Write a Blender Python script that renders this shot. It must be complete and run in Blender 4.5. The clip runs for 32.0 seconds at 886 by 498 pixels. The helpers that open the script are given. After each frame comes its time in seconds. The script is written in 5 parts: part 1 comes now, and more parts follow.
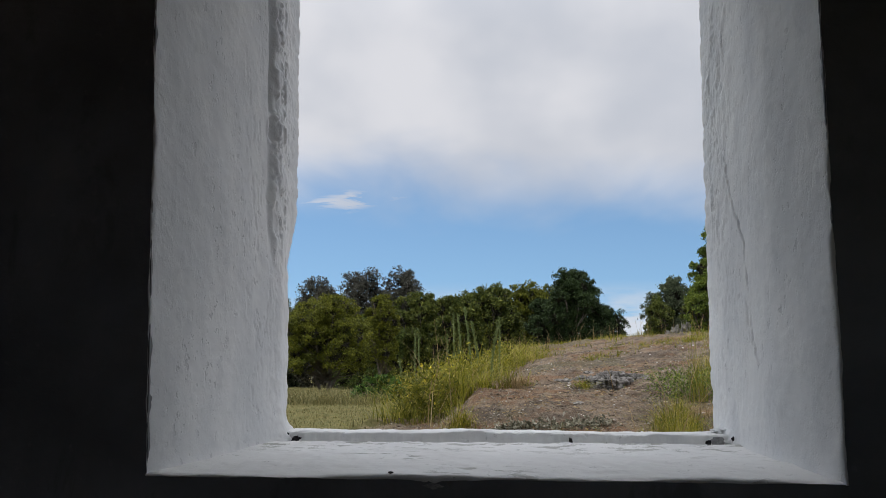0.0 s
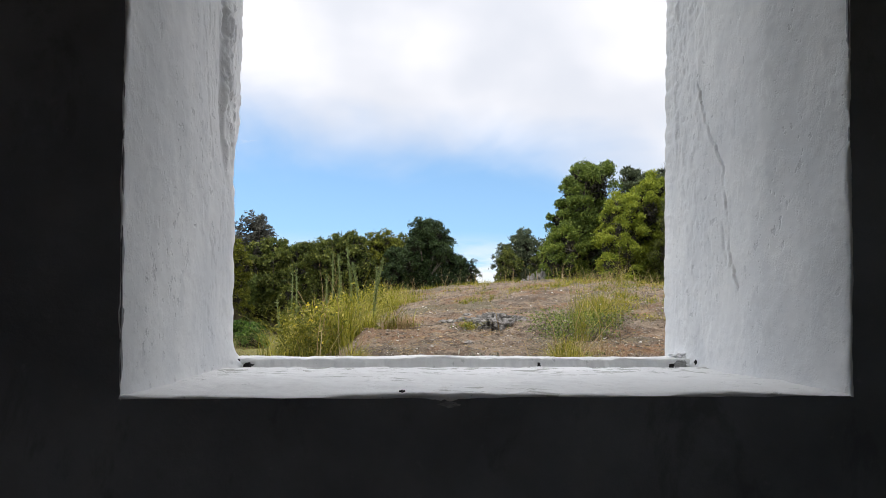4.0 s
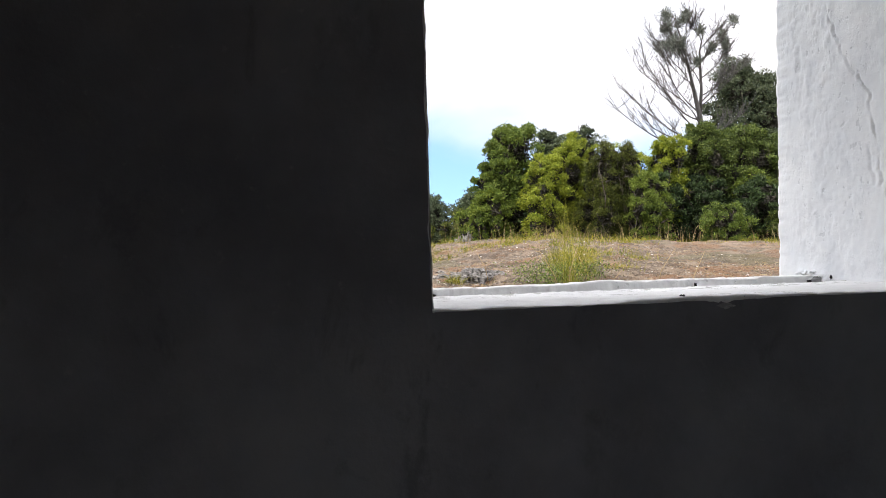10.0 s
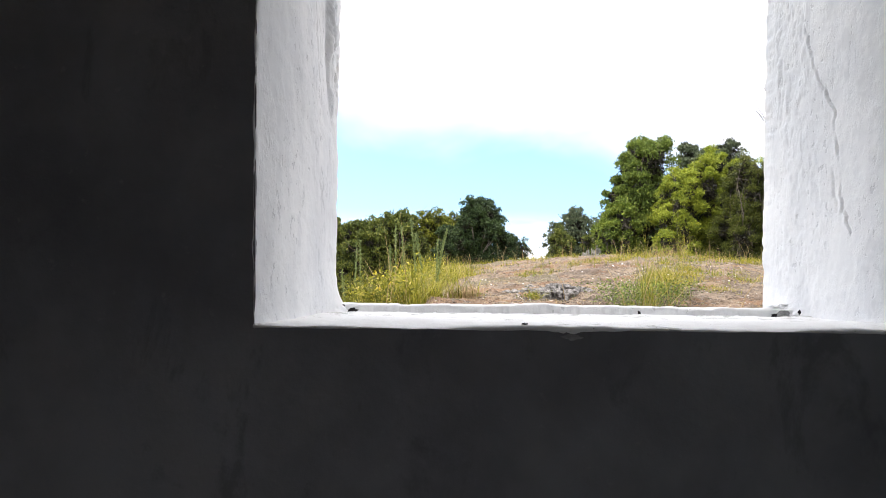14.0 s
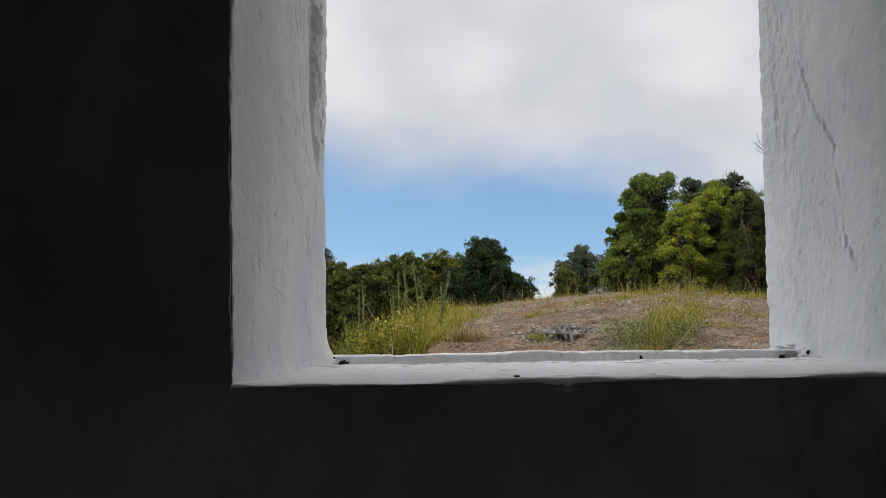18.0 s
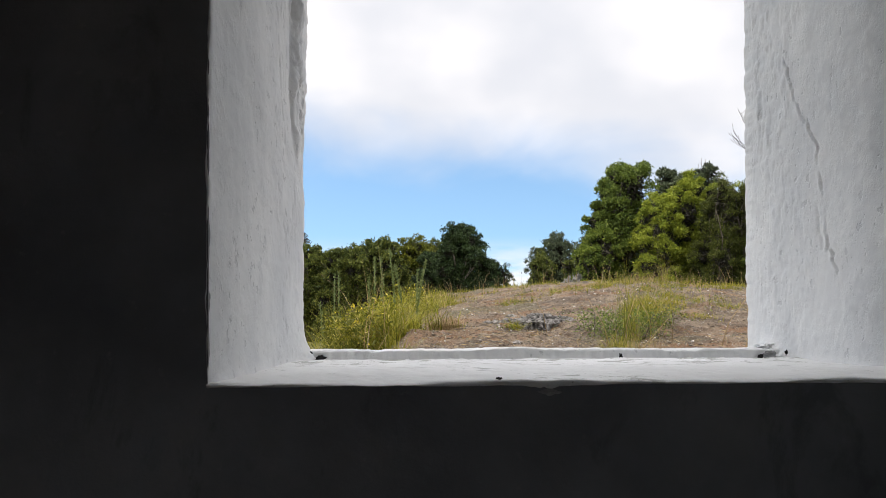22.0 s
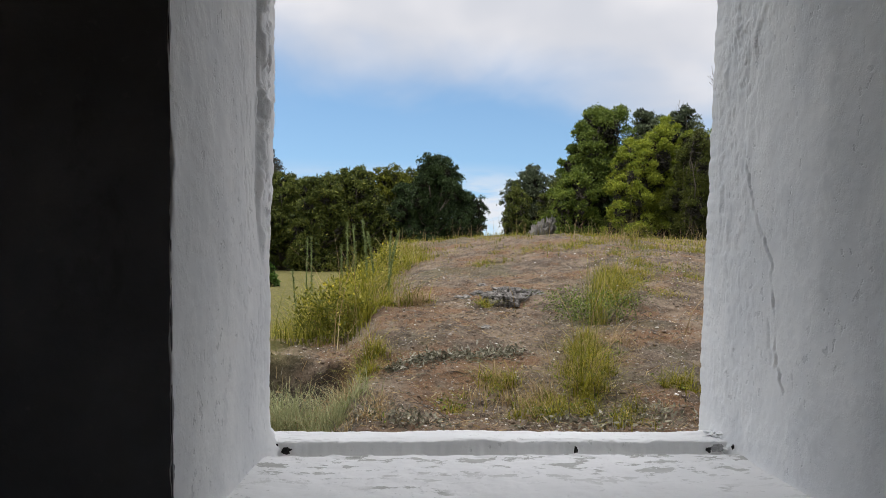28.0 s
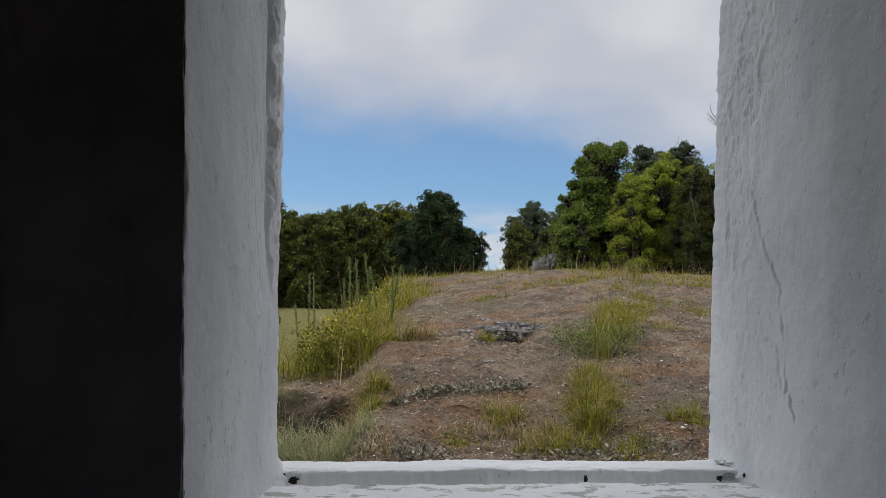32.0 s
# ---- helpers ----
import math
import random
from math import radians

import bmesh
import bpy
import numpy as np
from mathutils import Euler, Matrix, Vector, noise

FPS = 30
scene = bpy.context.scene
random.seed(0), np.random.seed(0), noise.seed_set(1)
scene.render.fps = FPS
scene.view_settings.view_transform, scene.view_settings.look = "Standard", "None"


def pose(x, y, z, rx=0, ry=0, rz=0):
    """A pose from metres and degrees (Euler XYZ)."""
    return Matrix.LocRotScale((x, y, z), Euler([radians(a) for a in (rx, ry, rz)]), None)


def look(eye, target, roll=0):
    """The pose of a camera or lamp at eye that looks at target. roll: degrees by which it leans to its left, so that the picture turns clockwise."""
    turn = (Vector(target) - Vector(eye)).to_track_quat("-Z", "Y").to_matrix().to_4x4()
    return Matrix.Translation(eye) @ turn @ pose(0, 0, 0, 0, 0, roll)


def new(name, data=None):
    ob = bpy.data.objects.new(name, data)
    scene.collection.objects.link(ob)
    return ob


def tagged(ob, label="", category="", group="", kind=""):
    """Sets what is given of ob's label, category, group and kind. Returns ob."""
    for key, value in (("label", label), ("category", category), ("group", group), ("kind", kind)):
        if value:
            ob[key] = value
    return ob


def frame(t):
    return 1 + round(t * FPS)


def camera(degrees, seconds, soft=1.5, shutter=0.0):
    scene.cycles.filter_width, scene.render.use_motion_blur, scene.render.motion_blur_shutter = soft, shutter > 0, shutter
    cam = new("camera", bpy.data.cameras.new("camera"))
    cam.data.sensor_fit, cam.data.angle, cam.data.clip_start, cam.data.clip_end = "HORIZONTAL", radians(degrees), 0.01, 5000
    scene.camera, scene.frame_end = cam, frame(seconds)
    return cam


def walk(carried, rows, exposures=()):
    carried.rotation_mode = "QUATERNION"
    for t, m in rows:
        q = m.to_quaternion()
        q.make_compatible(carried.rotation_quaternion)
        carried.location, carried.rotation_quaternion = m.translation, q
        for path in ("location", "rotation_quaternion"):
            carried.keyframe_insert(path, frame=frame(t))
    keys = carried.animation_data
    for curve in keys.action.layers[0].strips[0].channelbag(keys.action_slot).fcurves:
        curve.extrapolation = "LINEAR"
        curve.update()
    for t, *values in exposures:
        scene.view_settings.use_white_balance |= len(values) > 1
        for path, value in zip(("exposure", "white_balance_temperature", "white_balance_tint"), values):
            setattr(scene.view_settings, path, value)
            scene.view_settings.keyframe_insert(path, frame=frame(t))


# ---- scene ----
cam = camera(58.2, 32.0, soft=0.55)
PATH = [
    (0, (0.572, -1.166, 0.225), (0.362, 0.815, 0.402), -0.5),
    (0.5, (0.624, -1.165, 0.227), (0.36, 0.81, 0.399), -0.2),
    (1, (0.617, -1.159, 0.22), (0.362, 0.818, 0.382), -0.3),
    (1.5, (0.6, -1.152, 0.215), (0.399, 0.833, 0.355), 0.0),
    (2, (0.562, -1.144, 0.208), (0.434, 0.849, 0.321), 0.2),
    (2.5, (0.506, -1.133, 0.199), (0.46, 0.864, 0.287), 0.2),
    (3, (0.456, -1.116, 0.19), (0.484, 0.883, 0.257), 0.4),
    (3.5, (0.393, -1.104, 0.181), (0.488, 0.893, 0.238), 0.5),
    (4, (0.334, -1.078, 0.17), (0.495, 0.915, 0.219), 0.5),
    (4.5, (0.263, -1.084, 0.171), (0.492, 0.902, 0.209), 0.7),
    (6.5, (0.017, -1.063, 0.153), (0.46, 0.887, 0.197), 1.7),
    (7, (-0.023, -1.047, 0.144), (0.454, 0.895, 0.191), 1.5),
    (7.5, (-0.056, -1.03, 0.135), (0.447, 0.905, 0.176), 1.2),
    (8, (-0.092, -1.022, 0.123), (0.43, 0.908, 0.152), 0.7),
    (8.5, (-0.131, -1.023, 0.112), (0.399, 0.906, 0.126), 0.2),
    (9, (-0.165, -1.026, 0.104), (0.346, 0.908, 0.105), -0.6),
    (9.5, (-0.193, -1.031, 0.1), (0.275, 0.913, 0.087), -0.9),
    (10, (-0.202, -1.049, 0.097), (0.202, 0.91, 0.065), -1.4),
    (10.5, (-0.165, -1.054, 0.09), (0.171, 0.917, 0.04), -1.5),
    (11, (-0.115, -1.046, 0.085), (0.161, 0.934, 0.027), -1.3),
    (11.5, (-0.044, -1.034, 0.086), (0.169, 0.954, 0.028), -1.0),
    (12, (0.014, -1.043, 0.09), (0.169, 0.95, 0.038), -0.9),
    (12.5, (0.071, -1.045, 0.096), (0.183, 0.952, 0.052), -0.6),
    (13, (0.132, -1.05, 0.098), (0.214, 0.947, 0.039), -0.5),
    (13.5, (0.189, -1.074, 0.094), (0.249, 0.92, -0.051), 0.3),
    (14, (0.233, -1.086, 0.107), (0.271, 0.913, 0.103), 0.7),
    (14.5, (0.258, -1.091, 0.109), (0.281, 0.89, 0.383), 0.6),
    (16.5, (0.261, -1.068, 0.075), (0.282, 0.896, 0.454), -1.1),
    (17, (0.262, -1.06, 0.064), (0.281, 0.922, 0.333), -1.0),
    (17.5, (0.262, -1.048, 0.09), (0.282, 0.944, 0.269), -1.0),
    (18, (0.262, -1.039, 0.118), (0.284, 0.958, 0.219), -0.9),
    (18.5, (0.264, -1.04, 0.111), (0.286, 0.959, 0.163), -0.9),
    (19, (0.264, -1.036, 0.117), (0.291, 0.963, 0.137), -0.5),
    (19.5, (0.26, -1.028, 0.127), (0.296, 0.972, 0.136), -0.4),
    (20, (0.258, -1.021, 0.13), (0.302, 0.978, 0.137), -0.2),
    (20.5, (0.254, -1.022, 0.136), (0.308, 0.978, 0.147), -0.1),
    (21, (0.253, -1.017, 0.14), (0.314, 0.982, 0.175), -0.1),
    (21.5, (0.25, -1.015, 0.139), (0.323, 0.983, 0.197), -0.1),
    (22, (0.253, -1.019, 0.138), (0.336, 0.978, 0.2), -0.1),
    (22.5, (0.254, -1.028, 0.141), (0.348, 0.97, 0.186), 0.2),
    (23, (0.253, -1.038, 0.151), (0.358, 0.959, 0.155), 0.9),
    (23.5, (0.254, -1.049, 0.19), (0.371, 0.947, 0.135), 1.6),
    (24, (0.263, -1.057, 0.277), (0.383, 0.936, 0.157), 0.7),
    (24.5, (0.266, -1.058, 0.334), (0.391, 0.933, 0.188), 0.4),
    (25, (0.266, -1.06, 0.397), (0.398, 0.93, 0.238), 0.3),
    (25.5, (0.266, -1.059, 0.442), (0.405, 0.93, 0.283), 0.6),
    (27.5, (0.266, -1.049, 0.477), (0.413, 0.94, 0.337), 1.1),
    (28, (0.27, -1.041, 0.469), (0.416, 0.95, 0.343), 1.1),
    (28.5, (0.265, -1.043, 0.466), (0.412, 0.948, 0.351), 1.2),
    (29, (0.264, -1.04, 0.461), (0.411, 0.951, 0.356), 1.3),
    (29.5, (0.265, -1.041, 0.46), (0.41, 0.952, 0.362), 1.2),
    (30, (0.265, -1.041, 0.46), (0.409, 0.951, 0.369), 1.1),
    (30.5, (0.264, -1.043, 0.458), (0.407, 0.95, 0.38), 1.0),
    (31, (0.265, -1.042, 0.458), (0.407, 0.952, 0.399), 0.8),
    (31.5, (0.257, -1.049, 0.456), (0.4, 0.946, 0.416), 1.0),
    (32, (0.256, -1.046, 0.45), (0.399, 0.949, 0.417), 0.9),
]
STOPS = [(0, -0.08), (1, -0.2), (2, 0.08), (3, 0.22), (4, 0.48), (7, 0.6), (9, 0.7), (11, 1.25), (13, 1.4), (14.5, 1.1), (16.5, -0.3), (17, -0.24), (18, 0.05), (19, 0.3), (23, 0.5), (25, 0.5), (29, 0.08), (31, 0.0), (32, -0.2)]
WARMTH = [(0, 6700), (5, 6850), (7, 6930), (13, 6950), (16.5, 6870), (19, 7000), (25, 7050), (28, 6880), (31, 6730), (32, 6660)]
TINT = [(0, 15), (7, 16), (11, 18), (14, 18), (17, 16), (32, 16)]
EXPOSURES = [(t, stops, float(np.interp(t, *zip(*WARMTH))), float(np.interp(t, *zip(*TINT)))) for t, stops in STOPS]
walk(cam, [(t, look(eye, target, roll)) for t, eye, target, roll in PATH], EXPOSURES)


# ---------------------------------------------------------------- world and sun
SUN_ELEVATION, SUN_AZIMUTH = 67.0, 270.0      # degrees; azimuth clockwise from +y


class Nodes:
    """Short hand for building a node tree."""

    def __init__(self, tree):
        self.tree = tree
        tree.nodes.clear()

    def add(self, kind, ins=None, **attrs):
        n = self.tree.nodes.new(kind)
        for k, v in attrs.items():
            setattr(n, k, v)
        for k, v in (ins or {}).items():
            if isinstance(v, bpy.types.NodeSocket):
                self.tree.links.new(v, n.inputs[k])
            else:
                n.inputs[k].default_value = v
        return n

    def math(self, op, a, b=0.0, c=0.0, clamp=False):
        return self.add("ShaderNodeMath", {0: a, 1: b, 2: c}, operation=op, use_clamp=clamp).outputs[0]

    def step(self, v, lo, hi, to0=0.0, to1=1.0):
        return self.add("ShaderNodeMapRange", {0: v, 1: lo, 2: hi, 3: to0, 4: to1}, interpolation_type="SMOOTHSTEP").outputs[0]

    def noise(self, vec, scale, detail=4.0, rough=0.55, distort=0.0):
        return self.add("ShaderNodeTexNoise", {"Vector": vec, "Scale": scale, "Detail": detail, "Roughness": rough, "Distortion": distort}).outputs[0]

    def mix(self, f, a, b, blend="MIX"):
        n = self.add("ShaderNodeMix", data_type="RGBA", blend_type=blend)
        for i, v in ((0, f), (6, a), (7, b)):
            if isinstance(v, bpy.types.NodeSocket):
                self.tree.links.new(v, n.inputs[i])
            else:
                n.inputs[i].default_value = v if i == 0 else (*v, 1.0)
        return n.outputs[2]

    def scaled(self, vec, x, y, z):
        return self.add("ShaderNodeVectorMath", {0: vec, 1: (x, y, z)}, operation="MULTIPLY").outputs[0]


world = bpy.data.worlds.new("sky")
scene.world = world
world.use_nodes = True
w = Nodes(world.node_tree)
direction = w.add("ShaderNodeTexCoord").outputs["Generated"]
lifted = w.add("ShaderNodeVectorMath", {0: direction, 1: (0, 0, 0.16)}, operation="ADD").outputs[0]
sky = w.add("ShaderNodeTexSky", {0: lifted}, sky_type="NISHITA", sun_disc=False, sun_elevation=radians(SUN_ELEVATION),
            sun_rotation=radians(SUN_AZIMUTH), air_density=1.0, dust_density=0.6, ozone_density=1.6)
height = w.add("ShaderNodeSeparateXYZ", {0: direction}).outputs[2]
drift = w.noise(w.scaled(direction, 2.6, 2.6, 5.5), 1.7, 4.5, 0.52, 0.3)
wisp = w.noise(w.scaled(direction, 7.0, 7.0, 30.0), 1.3, 5.0, 0.6, 0.4)
edge = w.math("ADD", height, w.math("MULTIPLY", w.math("SUBTRACT", drift, 0.5), 0.16))
side = w.add("ShaderNodeSeparateXYZ", {0: direction})
bearing = w.math("DIVIDE", side.outputs[0], w.math("MAXIMUM", side.outputs[1], 0.05))
edge = w.math("ADD", edge, w.math("MULTIPLY", w.step(bearing, 0.08, 0.45), 0.055))
bank = w.step(edge, 0.105, 0.232)
low = w.math("MULTIPLY", w.step(height, 0.05, 0.0), w.step(wisp, 0.35, 0.6))
streak = w.math("MULTIPLY", w.math("MULTIPLY", w.step(height, 0.12, 0.17), w.step(wisp, 0.62, 0.75)), 0.45)
lens = w.math("ADD", w.math("ABSOLUTE", w.math("DIVIDE", w.math("SUBTRACT", bearing, -0.226), 0.085)), w.math("ABSOLUTE", w.math("DIVIDE", w.math("SUBTRACT", height, w.math("ADD", 0.1626, w.math("MULTIPLY", bearing, 0.06))), 0.016)))
feather = w.noise(w.scaled(direction, 14.0, 14.0, 90.0), 1.5, 5.0, 0.6, 0.5)
streak = w.math("MAXIMUM", streak, w.math("MULTIPLY", w.math("MULTIPLY", w.step(lens, 1.25, 0.3), w.step(feather, 0.36, 0.58)), 0.8))     # one thin wisp below the bank
cover = w.math("MAXIMUM", w.math("MAXIMUM", bank, w.math("MULTIPLY", low, 0.85)), streak)
shade = w.noise(w.scaled(direction, 3.0, 3.0, 4.0), 1.9, 3.5, 0.45)
cloud = w.mix(w.step(shade, 0.3, 0.7), (0.555, 0.615, 0.685), (0.72, 0.765, 0.81))
gain = w.step(height, 0.33, 0.85, 1.0, 3.1)     # an overcast sky grows brighter towards the zenith
cloud = w.add("ShaderNodeVectorMath", {0: cloud, "Scale": gain}, operation="SCALE").outputs[0]
blue = w.add("ShaderNodeVectorMath", {0: sky.outputs[0], 1: (0.113, 0.144, 0.150)}, operation="MULTIPLY").outputs[0]
w.add("ShaderNodeOutputWorld", {0: w.add("ShaderNodeBackground", {0: w.mix(cover, blue, cloud), 1: 1.0}).outputs[0]})

sun = new("sun", bpy.data.lights.new("sun", "SUN"))
sun.data.energy, sun.data.angle, sun.data.color = 1.7, radians(4), (1.0, 0.95, 0.87)
az, el = radians(SUN_AZIMUTH), radians(SUN_ELEVATION)
sun.matrix_world = look((math.sin(az) * math.cos(el) * 30, math.cos(az) * math.cos(el) * 30, math.sin(el) * 30), (0, 0, 0))


# ---------------------------------------------------------------- materials
def material(name):
    m = bpy.data.materials.new(name)
    m.use_nodes = True
    return m, Nodes(m.node_tree)


def finish(n, colour, rough=0.8, bump=None, strength=0.3, distance=0.01, specular=0.3, translucent=0.0):
    ins = {"Base Color": colour, "Roughness": rough, "Specular IOR Level": specular}
    if bump is not None:
        ins["Normal"] = n.add("ShaderNodeBump", {"Height": bump, "Strength": strength, "Distance": distance}).outputs[0]
    out = n.add("ShaderNodeBsdfPrincipled", ins).outputs[0]
    if translucent:
        t = n.add("ShaderNodeBsdfTranslucent", {0: colour}).outputs[0]
        out = n.add("ShaderNodeMixShader", {0: translucent, 1: out, 2: t}).outputs[0]
    n.add("ShaderNodeOutputMaterial", {0: out})


def whitewash():
    m, n = material("whitewash")
    p = n.add("ShaderNodeTexCoord").outputs["Object"]
    brush = n.noise(n.scaled(p, 45, 45, 40), 1.0, 4, 0.55)
    flake = n.noise(n.scaled(p, 20, 20, 17), 1.0, 6, 0.65)
    broad = n.noise(n.scaled(p, 6, 6, 3.5), 1.0, 4, 0.6)
    grime = n.noise(n.scaled(p, 55, 55, 75), 1.0, 5, 0.7)
    dash = n.noise(n.scaled(p, 62, 62, 44), 1.0, 3, 0.55)
    zone = n.noise(n.scaled(p, 8, 8, 4.0), 1.0, 3)
    fine = n.noise(p, 260, 3, 0.6)
    dashed = n.math("MULTIPLY", n.step(dash, 0.60, 0.66), n.step(zone, 0.44, 0.60))
    c = n.mix(n.step(broad, 0.32, 0.70), (0.72, 0.73, 0.735), (0.85, 0.85, 0.84))
    c = n.mix(n.math("MULTIPLY", n.step(flake, 0.58, 0.66), 0.30), c, (0.56, 0.57, 0.575))
    c = n.mix(n.math("MULTIPLY", n.step(grime, 0.69, 0.76), 0.55), c, (0.30, 0.29, 0.27))
    c = n.mix(n.math("MULTIPLY", dashed, 0.35), c, (0.42, 0.42, 0.43))
    b = n.math("ADD", n.math("MULTIPLY", brush, 0.16), n.math("MULTIPLY", n.step(flake, 0.44, 0.60), 0.30))
    b = n.math("ADD", n.math("MULTIPLY", fine, 0.15), n.math("SUBTRACT", b, n.math("MULTIPLY", dashed, 0.75)))
    finish(n, c, 0.75, b, 0.5, 0.0035, 0.25)
    return m


def sill_paint():
    m, n = material("worn_sill_paint")
    p = n.add("ShaderNodeTexCoord").outputs["Object"]
    y = n.add("ShaderNodeSeparateXYZ", {0: p}).outputs[1]
    patch = n.noise(n.scaled(p, 15, 30, 10), 1.0, 7, 0.68)
    where = n.noise(p, 3.2, 3)
    fine = n.noise(p, 120, 4, 0.65)
    pit = n.noise(p, 70, 3, 0.6)
    band = n.step(n.math("ADD", y, n.math("MULTIPLY", where, 0.25)), 0.34, 0.52)
    worn = n.math("MULTIPLY", n.step(patch, 0.548, 0.566), n.math("MULTIPLY", n.math("MAXIMUM", n.step(where, 0.50, 0.62), band), n.step(y, 0.456, 0.446)))
    pits = n.math("MULTIPLY", n.step(pit, 0.63, 0.70), n.step(where, 0.36, 0.52))
    c = n.mix(n.step(where, 0.3, 0.7), (0.79, 0.79, 0.775), (0.88, 0.88, 0.865))
    c = n.mix(n.math("MULTIPLY", worn, 0.85), c, (0.40, 0.40, 0.36))
    c = n.mix(n.math("MULTIPLY", pits, 0.40), c, (0.45, 0.45, 0.43))
    b = n.math("SUBTRACT", n.math("ADD", n.math("MULTIPLY", fine, 0.4), n.math("MULTIPLY", patch, 0.5)), n.math("ADD", n.math("MULTIPLY", worn, 0.5), n.math("MULTIPLY", pits, 0.5)))
    finish(n, c, 0.7, b, 0.6, 0.004, 0.3)
    return m


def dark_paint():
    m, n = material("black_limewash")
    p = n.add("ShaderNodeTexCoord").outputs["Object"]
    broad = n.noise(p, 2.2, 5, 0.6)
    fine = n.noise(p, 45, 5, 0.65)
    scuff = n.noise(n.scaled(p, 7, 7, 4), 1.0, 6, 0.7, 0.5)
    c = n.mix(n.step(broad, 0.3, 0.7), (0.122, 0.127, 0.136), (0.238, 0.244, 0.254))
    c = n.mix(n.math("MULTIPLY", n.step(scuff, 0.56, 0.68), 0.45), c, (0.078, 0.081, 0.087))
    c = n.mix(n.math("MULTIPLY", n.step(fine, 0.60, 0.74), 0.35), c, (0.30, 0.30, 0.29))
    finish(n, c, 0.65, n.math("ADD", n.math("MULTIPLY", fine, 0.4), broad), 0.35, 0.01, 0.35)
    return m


def plain(name, a, b, scale, rough=0.85, grain=60.0, strength=0.4, distance=0.01):
    """A mottled matt surface between two colours."""
    m, n = material(name)
    p = n.add("ShaderNodeTexCoord").outputs["Object"]
    broad = n.noise(p, scale, 5, 0.6)
    fine = n.noise(p, grain, 5, 0.65)
    c = n.mix(n.step(n.math("ADD", n.math("MULTIPLY", broad, 0.65), n.math("MULTIPLY", fine, 0.35)), 0.32, 0.68), a, b)
    finish(n, c, rough, fine, strength, distance)
    return m


def leaf_material(name, dark, light, tip, gloss=0.6, translucent=0.18):
    m, n = material(name)
    r = n.add("ShaderNodeNewGeometry").outputs["Random Per Island"]
    p = n.add("ShaderNodeTexCoord").outputs["Object"]
    clump = n.noise(p, 1.6, 3)
    c = n.mix(n.step(n.math("ADD", n.math("MULTIPLY", r, 0.45), n.math("MULTIPLY", clump, 0.75)), 0.3, 0.9), dark, light)
    c = n.mix(n.math("MULTIPLY", n.step(r, 0.86, 0.98), 0.7), c, tip)
    finish(n, c, gloss, None, specular=0.2, translucent=translucent)
    return m


def ground_material():
    m, n = material("earth_and_turf")
    p = n.add("ShaderNodeTexCoord").outputs["Object"]
    sep = n.add("ShaderNodeSeparateXYZ", {0: p})
    x, y = sep.outputs[0], sep.outputs[1]
    broad, mid, fine, grit = n.noise(p, 0.9, 5, 0.6), n.noise(p, 5.0, 6, 0.65), n.noise(p, 38, 6, 0.7), n.noise(p, 150, 3, 0.6)
    crumb = n.noise(p, 85, 4, 0.7)
    red = n.noise(p, 2.3, 5, 0.65)
    soil = n.mix(n.step(mid, 0.34, 0.66), (0.094, 0.073, 0.054), (0.262, 0.203, 0.148))
    soil = n.mix(n.math("MULTIPLY", n.step(red, 0.46, 0.60), 0.78), soil, (0.205, 0.115, 0.062))
    soil = n.mix(n.math("MULTIPLY", n.step(broad, 0.50, 0.62), 0.6), soil, (0.098, 0.090, 0.082))
    soil = n.mix(n.math("MULTIPLY", n.step(fine, 0.52, 0.66), 0.75), soil, (0.024, 0.019, 0.015))
    soil = n.mix(n.math("MULTIPLY", n.step(crumb, 0.55, 0.66), 0.65), soil, (0.340, 0.275, 0.205))
    soil = n.mix(n.math("MULTIPLY", n.step(grit, 0.66, 0.74), 0.7), soil, (0.42, 0.38, 0.33))
    # dark soil on the bank's face, with its overhang's shade painted in
    bank_shade = n.math("MULTIPLY", n.math("MULTIPLY", n.step(x, 0.22, -0.02), n.step(n.math("ADD", y, n.math("MULTIPLY", mid, 0.2)), 3.20, 3.06)), n.step(y, 2.55, 2.75))
    soil = n.mix(n.math("MULTIPLY", bank_shade, 0.85), soil, (0.026, 0.020, 0.016))
    turf = n.mix(n.step(mid, 0.3, 0.7), (0.095, 0.095, 0.030), (0.185, 0.160, 0.060))
    turf = n.mix(n.math("MULTIPLY", n.step(fine, 0.5, 0.7), 0.5), turf, (0.075, 0.085, 0.025))
    left = n.math("ADD", x, n.math("MULTIPLY", n.math("SUBTRACT", mid, 0.5), 0.6))
    green = n.step(left, -0.05, -0.45)
    far = n.step(n.math("ADD", y, n.math("MULTIPLY", n.math("SUBTRACT", broad, 0.5), 6.0)), 8.5, 12.0)
    patch = n.math("MULTIPLY", n.step(broad, 0.54, 0.64), 0.35)
    cover = n.math("MAXIMUM", n.math("MAXIMUM", green, n.math("MULTIPLY", far, 0.7)), patch)
    b = n.math("ADD", n.math("MULTIPLY", mid, 0.8), n.math("ADD", n.math("MULTIPLY", fine, 0.6), n.math("MULTIPLY", grit, 0.25)))
    cover = n.math("MULTIPLY", cover, n.math("SUBTRACT", 1.0, bank_shade))
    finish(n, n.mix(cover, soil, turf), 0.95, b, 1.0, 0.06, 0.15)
    return m


